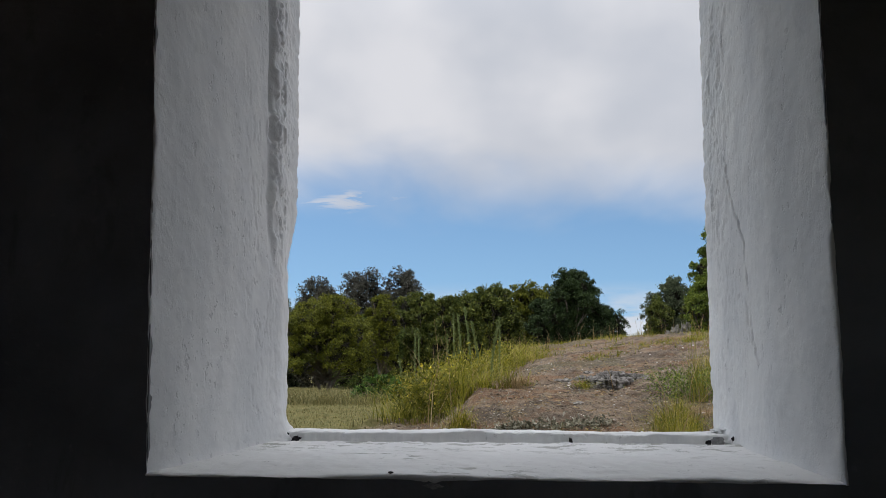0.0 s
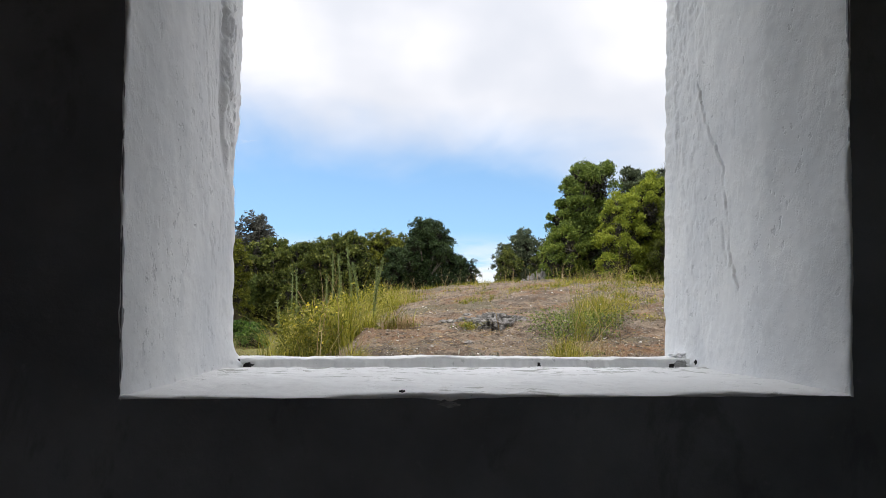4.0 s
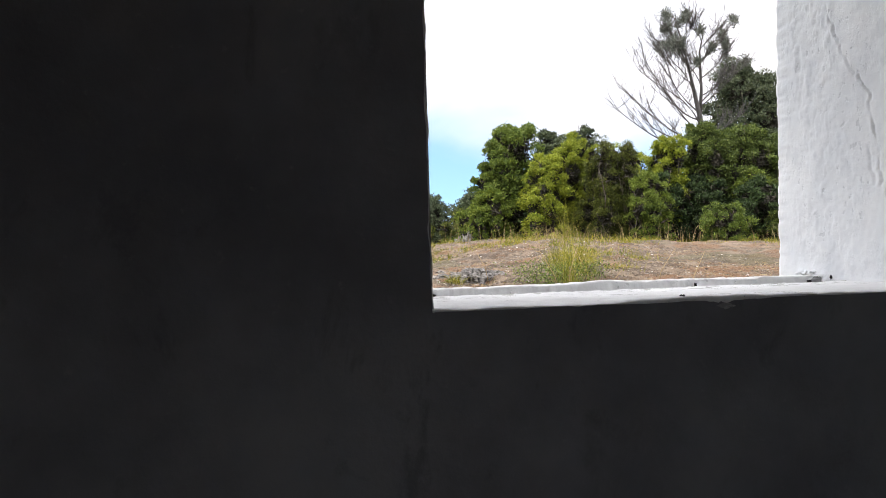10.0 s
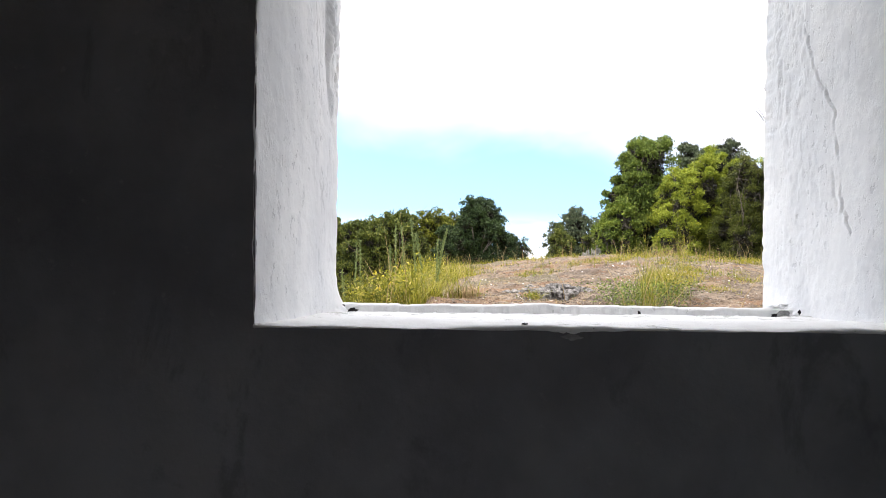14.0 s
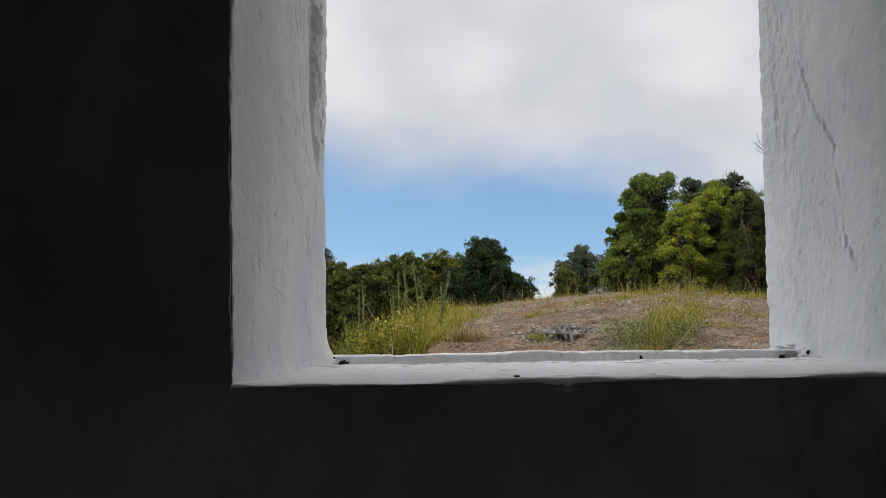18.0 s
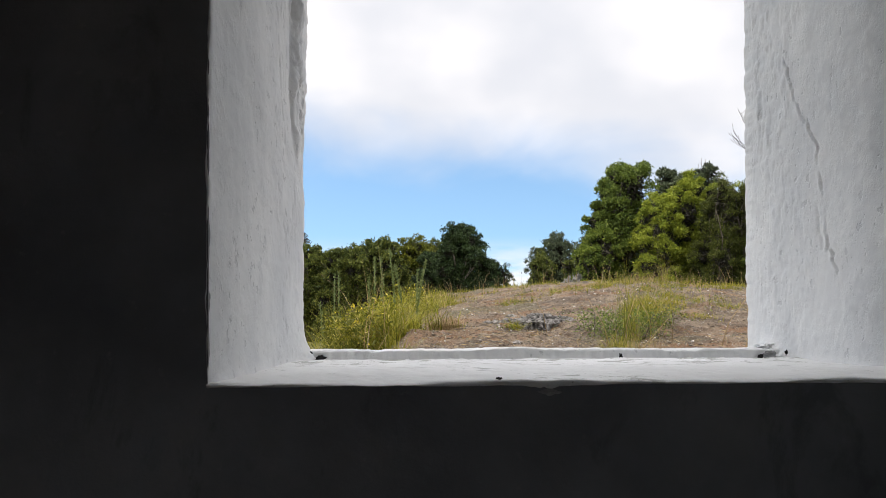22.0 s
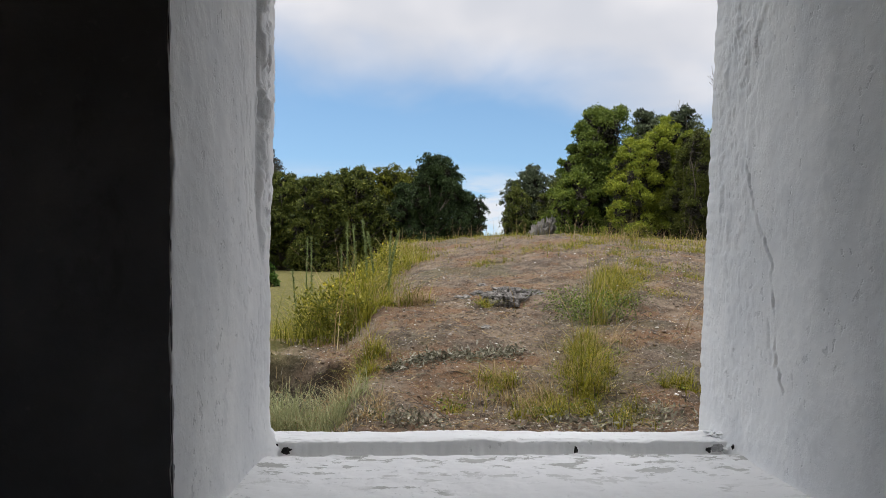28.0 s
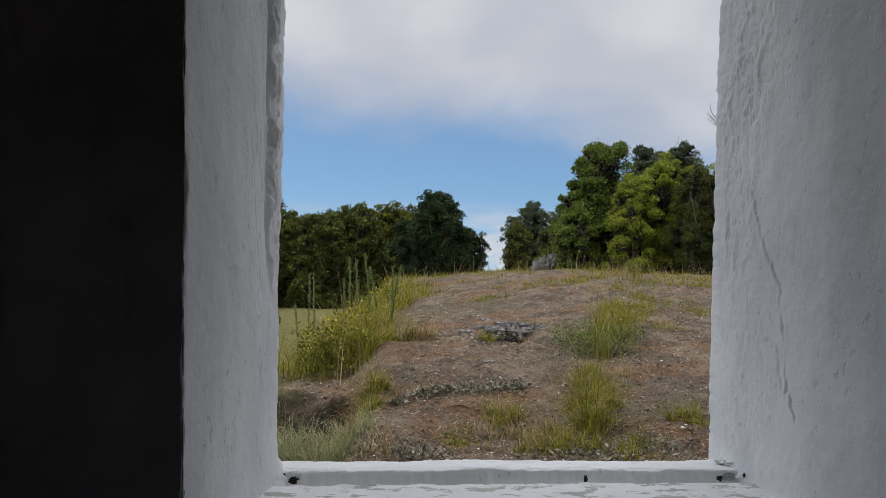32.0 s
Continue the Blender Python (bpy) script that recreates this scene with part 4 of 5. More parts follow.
def bare_pine(x, y, seed):
    """A half dead pine: two long stems, bare boughs that sweep up, needle tufts left near the top."""
    rng = np.random.default_rng(seed)
    root = tagged(new("bare_pine"), "half-dead grey pine with bare upswept branches", "tree")
    z0 = ground_z(x, y)
    root.location = (x, y, z0)
    top = 5.76 - z0
    fork = 3.15 - z0
    lead = [(0.25, 0, -0.1), (0.16, 0, fork * 0.55), (0.0, 0.02, fork), (-0.22, 0.0, fork + 0.9), (-0.44, 0.04, fork + 1.9), (-0.72, 0.0, top)]
    mate = [(0.02, 0.02, fork), (0.10, 0.08, fork + 0.7), (0.08, 0.1, fork + 1.7), (0.24, 0.1, top - 0.25)]
    stems = [(lead, [0.115, 0.100, 0.070, 0.042, 0.026, 0.006]), (mate, [0.052, 0.040, 0.026, 0.006])]
    for path, radii in stems:
        part("trunk", limbs_mesh("trunk", [(path, radii)], GREY_BARK, 8), root)
    rest, tips = [], []
    steps = (0, 0.16, 0.34, 0.52, 0.70, 0.86, 1.0)

    def bough(b, flat, rise0, curl, ln, r, depth):
        wob = rng.normal(size=3) * 0.035 * ln
        pts = [b + flat * ln * (f - curl * 0.30 * f * f) + np.array([0, 0, ln * (rise0 * f + curl * 0.45 * f * f)]) + wob * math.sin(5.0 * f) for f in steps]
        limb = (pts, [max(0.0045, r * (1 - 0.74 * f)) for f in steps])
        if depth == 2:
            part("branch", limbs_mesh("branch", [limb], GREY_BARK, 5), root)
        else:
            rest.append(limb)
        if depth == 0:
            tips.append(pts[-1])
            return
        tips.append(pts[-1])
        for j in range(13 if depth == 2 else 4):
            f = 0.16 + 0.82 * (j + rng.random()) / (13 if depth == 2 else 4)
            i = min(5, int(np.searchsorted(steps, f)) - 1)
            g = (f - steps[i]) / (steps[i + 1] - steps[i])
            q = pts[i] * (1 - g) + pts[i + 1] * g
            e = flat * 0.75 + rng.normal(size=3) * 0.60
            e[2] = 0.0
            e /= np.linalg.norm(e)
            bough(q, e, rng.uniform(0.35, 0.95), rng.uniform(0.4, 1.0), (0.22 + 0.16 * ln) * rng.uniform(0.6, 1.35) * (1.2 - 0.4 * f), max(0.006, r * 0.36), depth - 1)

    # boughs: stem, how far up it, side, length
    for stem, f, side, ln, rise0 in ((0, 0.45, -1, 2.75, 0.42), (0, 0.48, -1, 1.70, 0.32), (0, 0.50, -1, 2.30, 0.55), (0, 0.54, -1, 2.30, 0.68), (0, 0.51, 1, 1.30, 0.55), (0, 0.58, -1, 2.15, 0.66), (0, 0.60, -1, 1.30, 0.50), (0, 0.63, -1, 1.75, 0.84), (0, 0.66, 1, 0.85, 0.80),
                                     (0, 0.70, -1, 1.25, 0.80), (0, 0.74, -1, 1.15, 1.0), (0, 0.78, 1, 0.60, 0.90), (0, 0.82, -1, 0.75, 1.0), (0, 0.87, -1, 0.50, 1.0), (0, 0.91, 1, 0.40, 1.10),
                                     (1, 0.10, 1, 1.10, 0.70), (1, 0.22, 1, 1.05, 0.55), (1, 0.32, -1, 0.80, 1.0), (1, 0.42, 1, 0.95, 0.70), (1, 0.52, -1, 0.60, 1.0), (1, 0.62, 1, 0.80, 0.75), (1, 0.74, 1, 0.60, 0.9), (1, 0.84, -1, 0.45, 1.1)):
        path = np.array(stems[stem][0])
        h = path[0, 2] + f * (path[-1, 2] - path[0, 2])
        b = np.array([np.interp(h, path[:, 2], path[:, 0]), np.interp(h, path[:, 2], path[:, 1]), h])
        a = rng.uniform(-0.45, 0.45)
        bough(b, np.array([side * math.cos(a), math.sin(a), 0.0]), rise0, 0.32, ln, 0.036 - 0.022 * f if stem == 0 else 0.020 - 0.008 * f, 2)
    tagged(part("branch_rest", limbs_mesh("branch_rest", rest, GREY_BARK, 4), root), kind="stuff")
    # needles: dense egg-shaped tufts at some of the high tips
    high = [e for e in tips if e[2] > fork + 1.15 and e[0] > -1.15]
    rng.shuffle(high)
    chosen = []
    for e in high:
        if all(np.linalg.norm(e - c) > 0.27 for c in chosen):
            chosen.append(e)
        if len(chosen) == 24:
            break
    q = []
    for e in chosen:
        pos = e + rng.normal(size=(260, 3)) * (0.048, 0.048, 0.075)
        q.append(leaves_at(rng, pos, 0.13, -0.5, 0.15))
    part("needles", quads("needles", np.concatenate(q), PINE_NEEDLE), root, "grey-green needle tufts")
    return root


bare_pine(10.84, 18.3, 5)


# ---- grass, weeds and litter
def blades(rng, pos, height, width, lean=0.5, segs=3):
    """Curved tapering grass blades rooted at pos, as loose quads."""
    k = len(pos)
    a = rng.uniform(0, 2 * np.pi, k)
    d = np.stack([np.cos(a), np.sin(a), 0 * a], 1)
    s = np.stack([-np.sin(a), np.cos(a), 0 * a], 1)
    ln = height * rng.uniform(0.45, 1.25, (k, 1))
    bend = lean * rng.uniform(0.15, 1.3, (k, 1))
    wd = width * rng.uniform(0.7, 1.3, (k, 1))
    rows = []
    for i in range(segs + 1):
        f = i / segs
        c = pos + d * ln * bend * f * f + np.array([0, 0, 1]) * ln * (f - 0.32 * bend * f * f)
        h = wd * 0.5 * (1 - 0.93 * f)
        rows.append((c - s * h, c + s * h))
    return np.concatenate([np.stack([rows[i][0], rows[i][1], rows[i + 1][1], rows[i + 1][0]], 1) for i in range(segs)])


def rooted(rng, x, y, r, k):
    a, q = rng.uniform(0, 2 * np.pi, k), 0.72 * r * np.abs(rng.normal(size=k))
    px, py = x + q * np.cos(a), y + q * np.sin(a)
    return np.stack([px, py, terrain(px, py) - 0.01], 1)


def tuft(name, label, x, y, r, k, h, mat, seed, width=0.0040, lean=1.0, category="grass", group="tufts on the mound", dead=0.22):
    """A loose tuft: drooping blades of mixed length, dead stems among them, low leaves at the foot."""
    rng = np.random.default_rng(seed)
    z = ground_z(x, y)
    ob = tagged(new(name), label, category, group)
    ob.location = (x, y, z)
    c = np.array((x, y, z))
    k = int(1.1 * k)
    heads = [(x + rng.normal() * r * 0.55, y + rng.normal() * r * 0.55) for _ in range(5)]
    roots = np.concatenate([rooted(rng, hx, hy, r * rng.uniform(0.3, 0.9), int(0.34 * k)) for hx, hy in heads]) - c
    size = np.repeat(rng.uniform(0.6, 1.3, 5), int(0.34 * k))[:, None] * h
    tagged(part("foliage", quads("foliage", blades(rng, roots, size, width, lean), mat), ob), kind="stuff")
    tagged(part("dead_grass", quads("dead_grass", blades(rng, rooted(rng, x, y, r * 1.25, int(dead * k)) - c, h * 0.8, width * 0.8, 1.5), STRAW), ob, "dry straw-coloured blades"), kind="stuff")
    low = np.repeat(rooted(rng, x, y, r * 1.2, int(0.08 * k)) - c, 5, 0) + rng.normal(size=(5 * int(0.08 * k), 3)) * (0.015, 0.015, 0.006) + (0, 0, 0.025)
    tagged(part("foot_leaves", quads("foot_leaves", leaves_at(rng, low, 0.020, 0.0, 0.45), LEAF_MID), ob, "small green leaves at the foot"), kind="stuff")
    return ob


for k, (x, y, r, n, h) in enumerate(((1.16, 2.34, 0.075, 300, 0.13), (1.21, 2.56, 0.075, 300, 0.14), (1.27, 2.84, 0.07, 220, 0.13), (1.02, 2.10, 0.10, 150, 0.10), (0.92, 2.06, 0.10, 120, 0.10), (1.74, 4.02, 0.12, 220, 0.17), (1.86, 4.42, 0.13, 190, 0.16),
                                     (2.05, 4.95, 0.16, 150, 0.13), (2.20, 4.40, 0.18, 90, 0.07), (2.30, 5.30, 0.20, 120, 0.10), (2.48, 5.66, 0.20, 110, 0.08), (1.60, 2.36, 0.07, 130, 0.11), (0.78, 2.46, 0.07, 140, 0.10),
                                     (0.56, 2.25, 0.08, 80, 0.06), (0.18, 2.85, 0.08, 170, 0.14), (0.21, 2.66, 0.07, 90, 0.12), (0.90, 3.98, 0.06, 90, 0.10), (1.26, 6.38, 0.17, 140, 0.08), (2.12, 7.03, 0.22, 160, 0.08), (2.60, 6.30, 0.26, 150, 0.08), (1.75, 7.10, 0.22, 130, 0.09), (2.45, 7.35, 0.26, 160, 0.11), (2.95, 6.95, 0.26, 150, 0.12), (3.35, 6.80, 0.26, 130, 0.10), (2.75, 5.20, 0.22, 100, 0.07), (1.95, 4.70, 0.14, 170, 0.15), (2.18, 5.02, 0.16, 150, 0.12), (2.62, 5.50, 0.20, 130, 0.09), (1.20, 2.00, 0.10, 120, 0.09), (1.33, 3.02, 0.06, 120, 0.11))):
    tuft("grass_tuft", "fresh yellow-green grass tuft on stony earth", x, y, r, n, h * 1.1, GRASS, 200 + k, lean=1.5)
for k, (x, y, r, n, h) in enumerate(((0.52, 4.10, 0.10, 150, 0.15), (0.10, 2.50, 0.11, 170, 0.15), (0.87, 2.28, 0.15, 120, 0.10), (1.40, 2.95, 0.15, 110, 0.12), (2.85, 7.48, 0.25, 60, 0.14), (3.10, 8.20, 0.38, 70, 0.18), (0.22, 2.02, 0.10, 110, 0.13))):
    tuft("dry_tuft", "dry straw-coloured grass tuft on stony earth", x, y, r, n, h, STRAW, 230 + k)
for k, (x, y, r, n, h) in enumerate(((0.03, 2.32, 0.11, 260, 0.16), (-0.09, 2.36, 0.13, 260, 0.18), (-0.21, 2.42, 0.13, 240, 0.18), (-0.36, 2.40, 0.15, 220, 0.18))):
    tuft("pale_tuft", "pale grey-green grass tuft below an earth bank", x, y, r, n, h, PALE_GRASS, 240 + k, lean=1.0)

rng = np.random.default_rng(11)


def scattered(rng, n, xa, xb, ya, yb, keep):
    px, py = rng.uniform(xa, xb, n), rng.uniform(ya, yb, n)
    k = rng.random(n) < keep(px, py)
    px, py = px[k], py[k]
    return np.stack([px, py, terrain(px, py) - 0.006], 1)


def stuff(name, me, label, category):
    return tagged(new(name, me), label, category, kind="stuff")


# weeds on the mound's left flank
def flank(x, y):
    return sstep(x, 0.17 - 0.175 * y, 0.50 - 0.145 * y) * (1 - sstep(x, -0.06 + 0.026 * y + 0.45 * sstep(y, 5.8, 8.0), 0.12 + 0.026 * y + 0.55 * sstep(y, 5.8, 8.0)))


weed = scattered(rng, 60000, -1.6, 1.2, 3.4, 9.0, lambda x, y: flank(x, y) * (0.10 + 0.90 * (vnoise(x * 4, y * 2.6, 4) + 0.4 * vnoise(x * 11, y * 7, 7) > -0.05)))
stuff("weeds", quads("weeds", blades(rng, weed[::2], (0.31 + 0.22 * vnoise(weed[::2, 0] * 4, weed[::2, 1] * 2.2, 8)[:, None]) * (1 - 0.55 * sstep(weed[::2, 1:2], 5.0, 7.5)) * rng.uniform(0.5, 1.3, (len(weed[::2]), 1)), 0.006, 1.1), WEED), "tangled yellow-green weeds on the mound's flank", "weeds")
dry = scattered(rng, 12000, -1.6, 1.2, 3.2, 9.0, lambda x, y: flank(x, y) * (vnoise(x * 5, y * 4, 2) > 0.1))
stuff("dry_weeds", quads("dry_weeds", blades(rng, dry[::3], (1 - 0.45 * sstep(dry[::3, 1:2], 5.0, 7.5)) * 0.56 * rng.uniform(0.5, 1.2, (len(dry[::3]), 1)), 0.0045, 0.6), STRAW), "dry straw-coloured weed stems", "weeds")
leafy = scattered(rng, 8000, -1.1, 0.4, 3.5, 7.5, lambda x, y: flank(x, y) * (vnoise(x * 5, y * 4, 7) > 0.0))
leafy = np.repeat(leafy, 11, 0)
leafy[:, 2] += rng.uniform(0.02, 0.30, len(leafy))
stuff("weed_leaves", quads("weed_leaves", leaves_at(rng, leafy + rng.normal(size=leafy.shape) * 0.030, 0.034, 0.0, 0.30), WEED), "yellow-green weed leaves", "weeds")
petal = leafy[rng.random(len(leafy)) < 0.012] + (0, 0, 0.03)
stuff("yellow_flowers", quads("yellow_flowers", leaves_at(rng, np.repeat(petal, 3, 0), 0.012, 0.0, 0.9), FLOWER), "small yellow weed flowers", "flowers")
fringe = scattered(rng, 34000, -0.8, 8.0, 6.0, 13.0, lambda x, y: sstep(y, 6.0, 9.0) * (vnoise(x * 1.6, y * 1.6, 9) + 0.5 * vnoise(x * 5, y * 5, 3) > 0.0) * 0.8)
stuff("crest_grass", quads("crest_grass", blades(rng, fringe, 0.085, 0.006, 1.1), GRASS), "short yellowish grass along the crest", "grass")
tall = scattered(rng, 2600, -0.3, 9.0, 7.5, 12.0, lambda x, y: 0.35 * (vnoise(x * 2, y * 2, 1) > 0.15))
stuff("seed_grass", quads("seed_grass", blades(rng, tall, 0.30, 0.006, 0.5), STRAW), "thin dry seeding grass on the crest", "grass")
lawn = scattered(rng, 60000, -11.0, 0.0, 3.0, 32.0, lambda x, y: 0.6 * (1 - flank(x, y)))
stuff("turf_grass", quads("turf_grass", blades(rng, lawn, 0.075, 0.013, 0.9, 2), TURF), "short dry turf grass", "grass")
rank = scattered(rng, 20000, -10.0, -3.6, 18.5, 29.0, lambda x, y: sstep(y, 18.5, 22.0) * 0.8 * (0.3 + 0.7 * (vnoise(x * 2, y * 2, 5) > -0.2)))
stuff("long_grass", quads("long_grass", blades(rng, rank, 0.40, 0.016, 0.9), TURF), "long grass before the hedge", "grass")


for k, (x, y, r, n, h) in enumerate(((0.02, 3.95, 0.15, 260, 0.30), (-0.16, 4.35, 0.17, 300, 0.40), (0.10, 4.70, 0.16, 260, 0.34), (-0.02, 5.30, 0.18, 260, 0.40), (0.22, 5.60, 0.17, 220, 0.34), (0.16, 6.40, 0.20, 160, 0.22), (0.42, 7.20, 0.22, 120, 0.17), (0.30, 4.05, 0.10, 120, 0.18), (0.62, 7.90, 0.22, 110, 0.16), (-0.30, 4.90, 0.18, 240, 0.42))):
    tuft("weed_clump", "tall arching yellow-green weed clump on the flank", x, y, r, n, h, WEED, 270 + k, 0.0065, 1.1, "weeds", "weed clumps on the flank", 0.35)


def stalk(x, y, h, seed):
    """A tall narrow weed: one stem thickly set with small leaves."""
    rng = np.random.default_rng(seed)
    z = ground_z(x, y)
    root = tagged(new("weed_stalk"), "tall narrow green weed with a leafy spire", "weed", "tall weeds")
    root.location = (x, y, z)
    lean = rng.normal(size=2) * 0.04
    path = [(lean[0] * f * f, lean[1] * f * f, h * f - 0.02) for f in (0, 0.35, 0.7, 1.0)]
    part("stem", limbs_mesh("stem", [(path, [0.006, 0.005, 0.004, 0.002])], STALK, 5), root)
    f = rng.uniform(0.10, 1.0, 520)
    pos = np.stack([lean[0] * f * f, lean[1] * f * f, h * f], 1)
    part("leaves", quads("leaves", leaves_at(rng, pos, 0.019, -0.7, 0.30, up=np.array([0, 0, 0.9])), STALK), root)


for k, (x, y, h) in enumerate(((-0.28, 5.10, 0.15), (-0.34, 5.20, 0.14), (-0.02, 5.20, 0.26), (0.06, 5.00, 0.26), (0.15, 4.70, 0.31), (0.30, 4.60, 0.23), (-0.37, 4.90, -0.08),
                               (-0.05, 5.00, 0.11), (0.01, 4.90, 0.10), (0.20, 4.90, 0.20), (0.31, 5.94, 0.17))):
    stalk(x, y, rise(x, y, h), 300 + k)

# tall thin seeding grass above the tufts
for k, (x, y, n, h) in enumerate(((1.52, 3.55, 46, 0.44), (1.66, 4.05, 40, 0.40), (1.25, 2.75, 26, 0.34), (1.15, 2.30, 22, 0.32), (2.95, 7.40, 40, 0.42))):
    tuft("seed_grass_tuft", "tall thin arching seeding grass on the mound", x, y, 0.08, n, h, WEED, 290 + k, 0.0030, 0.8, "grass", "tall grass on the mound", 0.5)

# dry stems that stand up thinly from the mound
for k, (x, y, h, lx) in enumerate(((1.27, 2.99, 0.28, -0.11), (1.75, 2.56, 0.32, 0.13), (1.08, 3.75, 0.24, -0.09), (1.42, 3.30, 0.26, 0.07), (1.68, 3.62, 0.24, -0.09), (1.93, 3.23, 0.26, 0.15), (1.19, 2.39, 0.28, 0.19))):
    z = ground_z(x, y)
    ob = new("dead_weed", limbs_mesh("dead_weed", [([(0, 0, -0.02), (lx * 0.3, 0, h * 0.5), (lx, 0.02, h)], [0.0028, 0.0022, 0.0012])], STRAW, 4))
    ob.location = (x, y, z)
    tagged(ob, "thin dead weed standing on the mound", "weed", "dead weeds")

# withered plants and leaf litter
def litter(name, label, spots, n, size, seed, lift=0.03, mat=None, category="litter"):
    rng = np.random.default_rng(seed)
    out = []
    for x, y, rx, ry in spots:
        px, py = x + rng.normal(size=n) * rx, y + rng.normal(size=n) * ry
        pos = np.stack([px, py, terrain(px, py) + rng.random(n) * lift], 1)
        out.append(leaves_at(rng, pos, size, 0.2, 0.40))
    return stuff(name, quads(name, np.concatenate(out), mat or DEAD_LEAF), label, category)


litter("leaf_litter", "withered grey leaves strewn on the earth", ((0.45, 2.74, 0.05, 0.02), (0.56, 2.75, 0.06, 0.02), (0.68, 2.78, 0.06, 0.025), (0.80, 2.82, 0.06, 0.03), (0.90, 2.84, 0.04, 0.03), (0.33, 2.69, 0.025, 0.015), (0.17, 2.04, 0.08, 0.05), (0.30, 2.00, 0.09, 0.05), (0.40, 1.95, 0.08, 0.05),
                                                             (1.20, 1.96, 0.12, 0.05), (1.02, 1.95, 0.10, 0.05), (1.34, 2.03, 0.09, 0.05)), 170, 0.025, 21, 0.032)
litter("creeping_shrub", "low dark small-leaved shrub creeping over the earth", ((1.46, 3.80, 0.10, 0.06), (1.60, 3.70, 0.10, 0.06), (1.72, 3.64, 0.07, 0.06), (1.38, 3.92, 0.09, 0.06), (1.52, 3.56, 0.08, 0.06), (1.66, 3.86, 0.08, 0.06), (1.42, 3.60, 0.06, 0.05)), 420, 0.017, 22, 0.15, LEAF_TALL, "shrub")
litter("withered_sprigs", "withered grey sprigs among the shrub", ((1.40, 3.70, 0.10, 0.08), (1.58, 3.60, 0.10, 0.08), (1.74, 3.60, 0.07, 0.06), (1.50, 3.95, 0.09, 0.07)), 80, 0.016, 23, 0.20)


def twigs(name, label, spots, per, length, mat, seed, up=0.5):
    """Thin crooked dead twigs springing from the earth, one mesh."""
    rng = np.random.default_rng(seed)
    limbs = []
    for x, y, r in spots:
        for _ in range(per):
            px, py = x + rng.normal() * r, y + rng.normal() * r
            p = np.array([px, py, ground_z(px, py) - 0.005])
            d = rng.normal(size=3)
            d[2] = abs(d[2]) * up + 0.05
            d *= length * rng.uniform(0.4, 1.3) / np.linalg.norm(d)
            path = [p, p + d * 0.35 + rng.normal(size=3) * length * 0.06, p + d * 0.7 + rng.normal(size=3) * length * 0.08, p + d + np.array([0, 0, -0.15 * length])]
            path = [np.array([q[0], q[1], max(q[2], ground_z(q[0], q[1]) + 0.003)]) for q in path]
            r0 = rng.uniform(0.0012, 0.0026)
            limbs.append((path, [r0, r0 * 0.9, r0 * 0.7, r0 * 0.4]))
    return stuff(name, limbs_mesh(name, limbs, mat, 4), label, "twigs")


twigs("dark_twigs", "dark dead twigs and withered sprigs", ((1.40, 3.70, 0.10), (1.50, 3.80, 0.10), (1.60, 3.66, 0.10), (1.70, 3.62, 0.08), (1.44, 3.95, 0.08), (1.2, 2.0, 0.12), (0.4, 2.0, 0.12)), 18, 0.17, BARK, 51, 1.2)
twigs("pale_twigs", "pale dry stems bent over the earth", ((0.0, 2.62, 0.10), (-0.16, 2.65, 0.10), (0.12, 2.55, 0.08), (1.1, 2.1, 0.15), (0.9, 2.1, 0.12), (1.6, 2.4, 0.2), (1.4, 2.9, 0.2)), 9, 0.20, STRAW, 52, 0.8)
twigs("strewn_twigs", "dead twigs and roots lying on the mound", tuple((0.35 + 0.22 * (i % 8), 2.2 + 0.45 * (i // 8), 0.12) for i in range(40)), 5, 0.12, BARK, 53, 0.06)
twigs("leaf_stems", "withered grey leaf stems lying in a line", ((0.45, 2.74, 0.05), (0.56, 2.75, 0.06), (0.68, 2.78, 0.06), (0.80, 2.82, 0.05)), 16, 0.08, DEAD_LEAF, 54, 0.2)


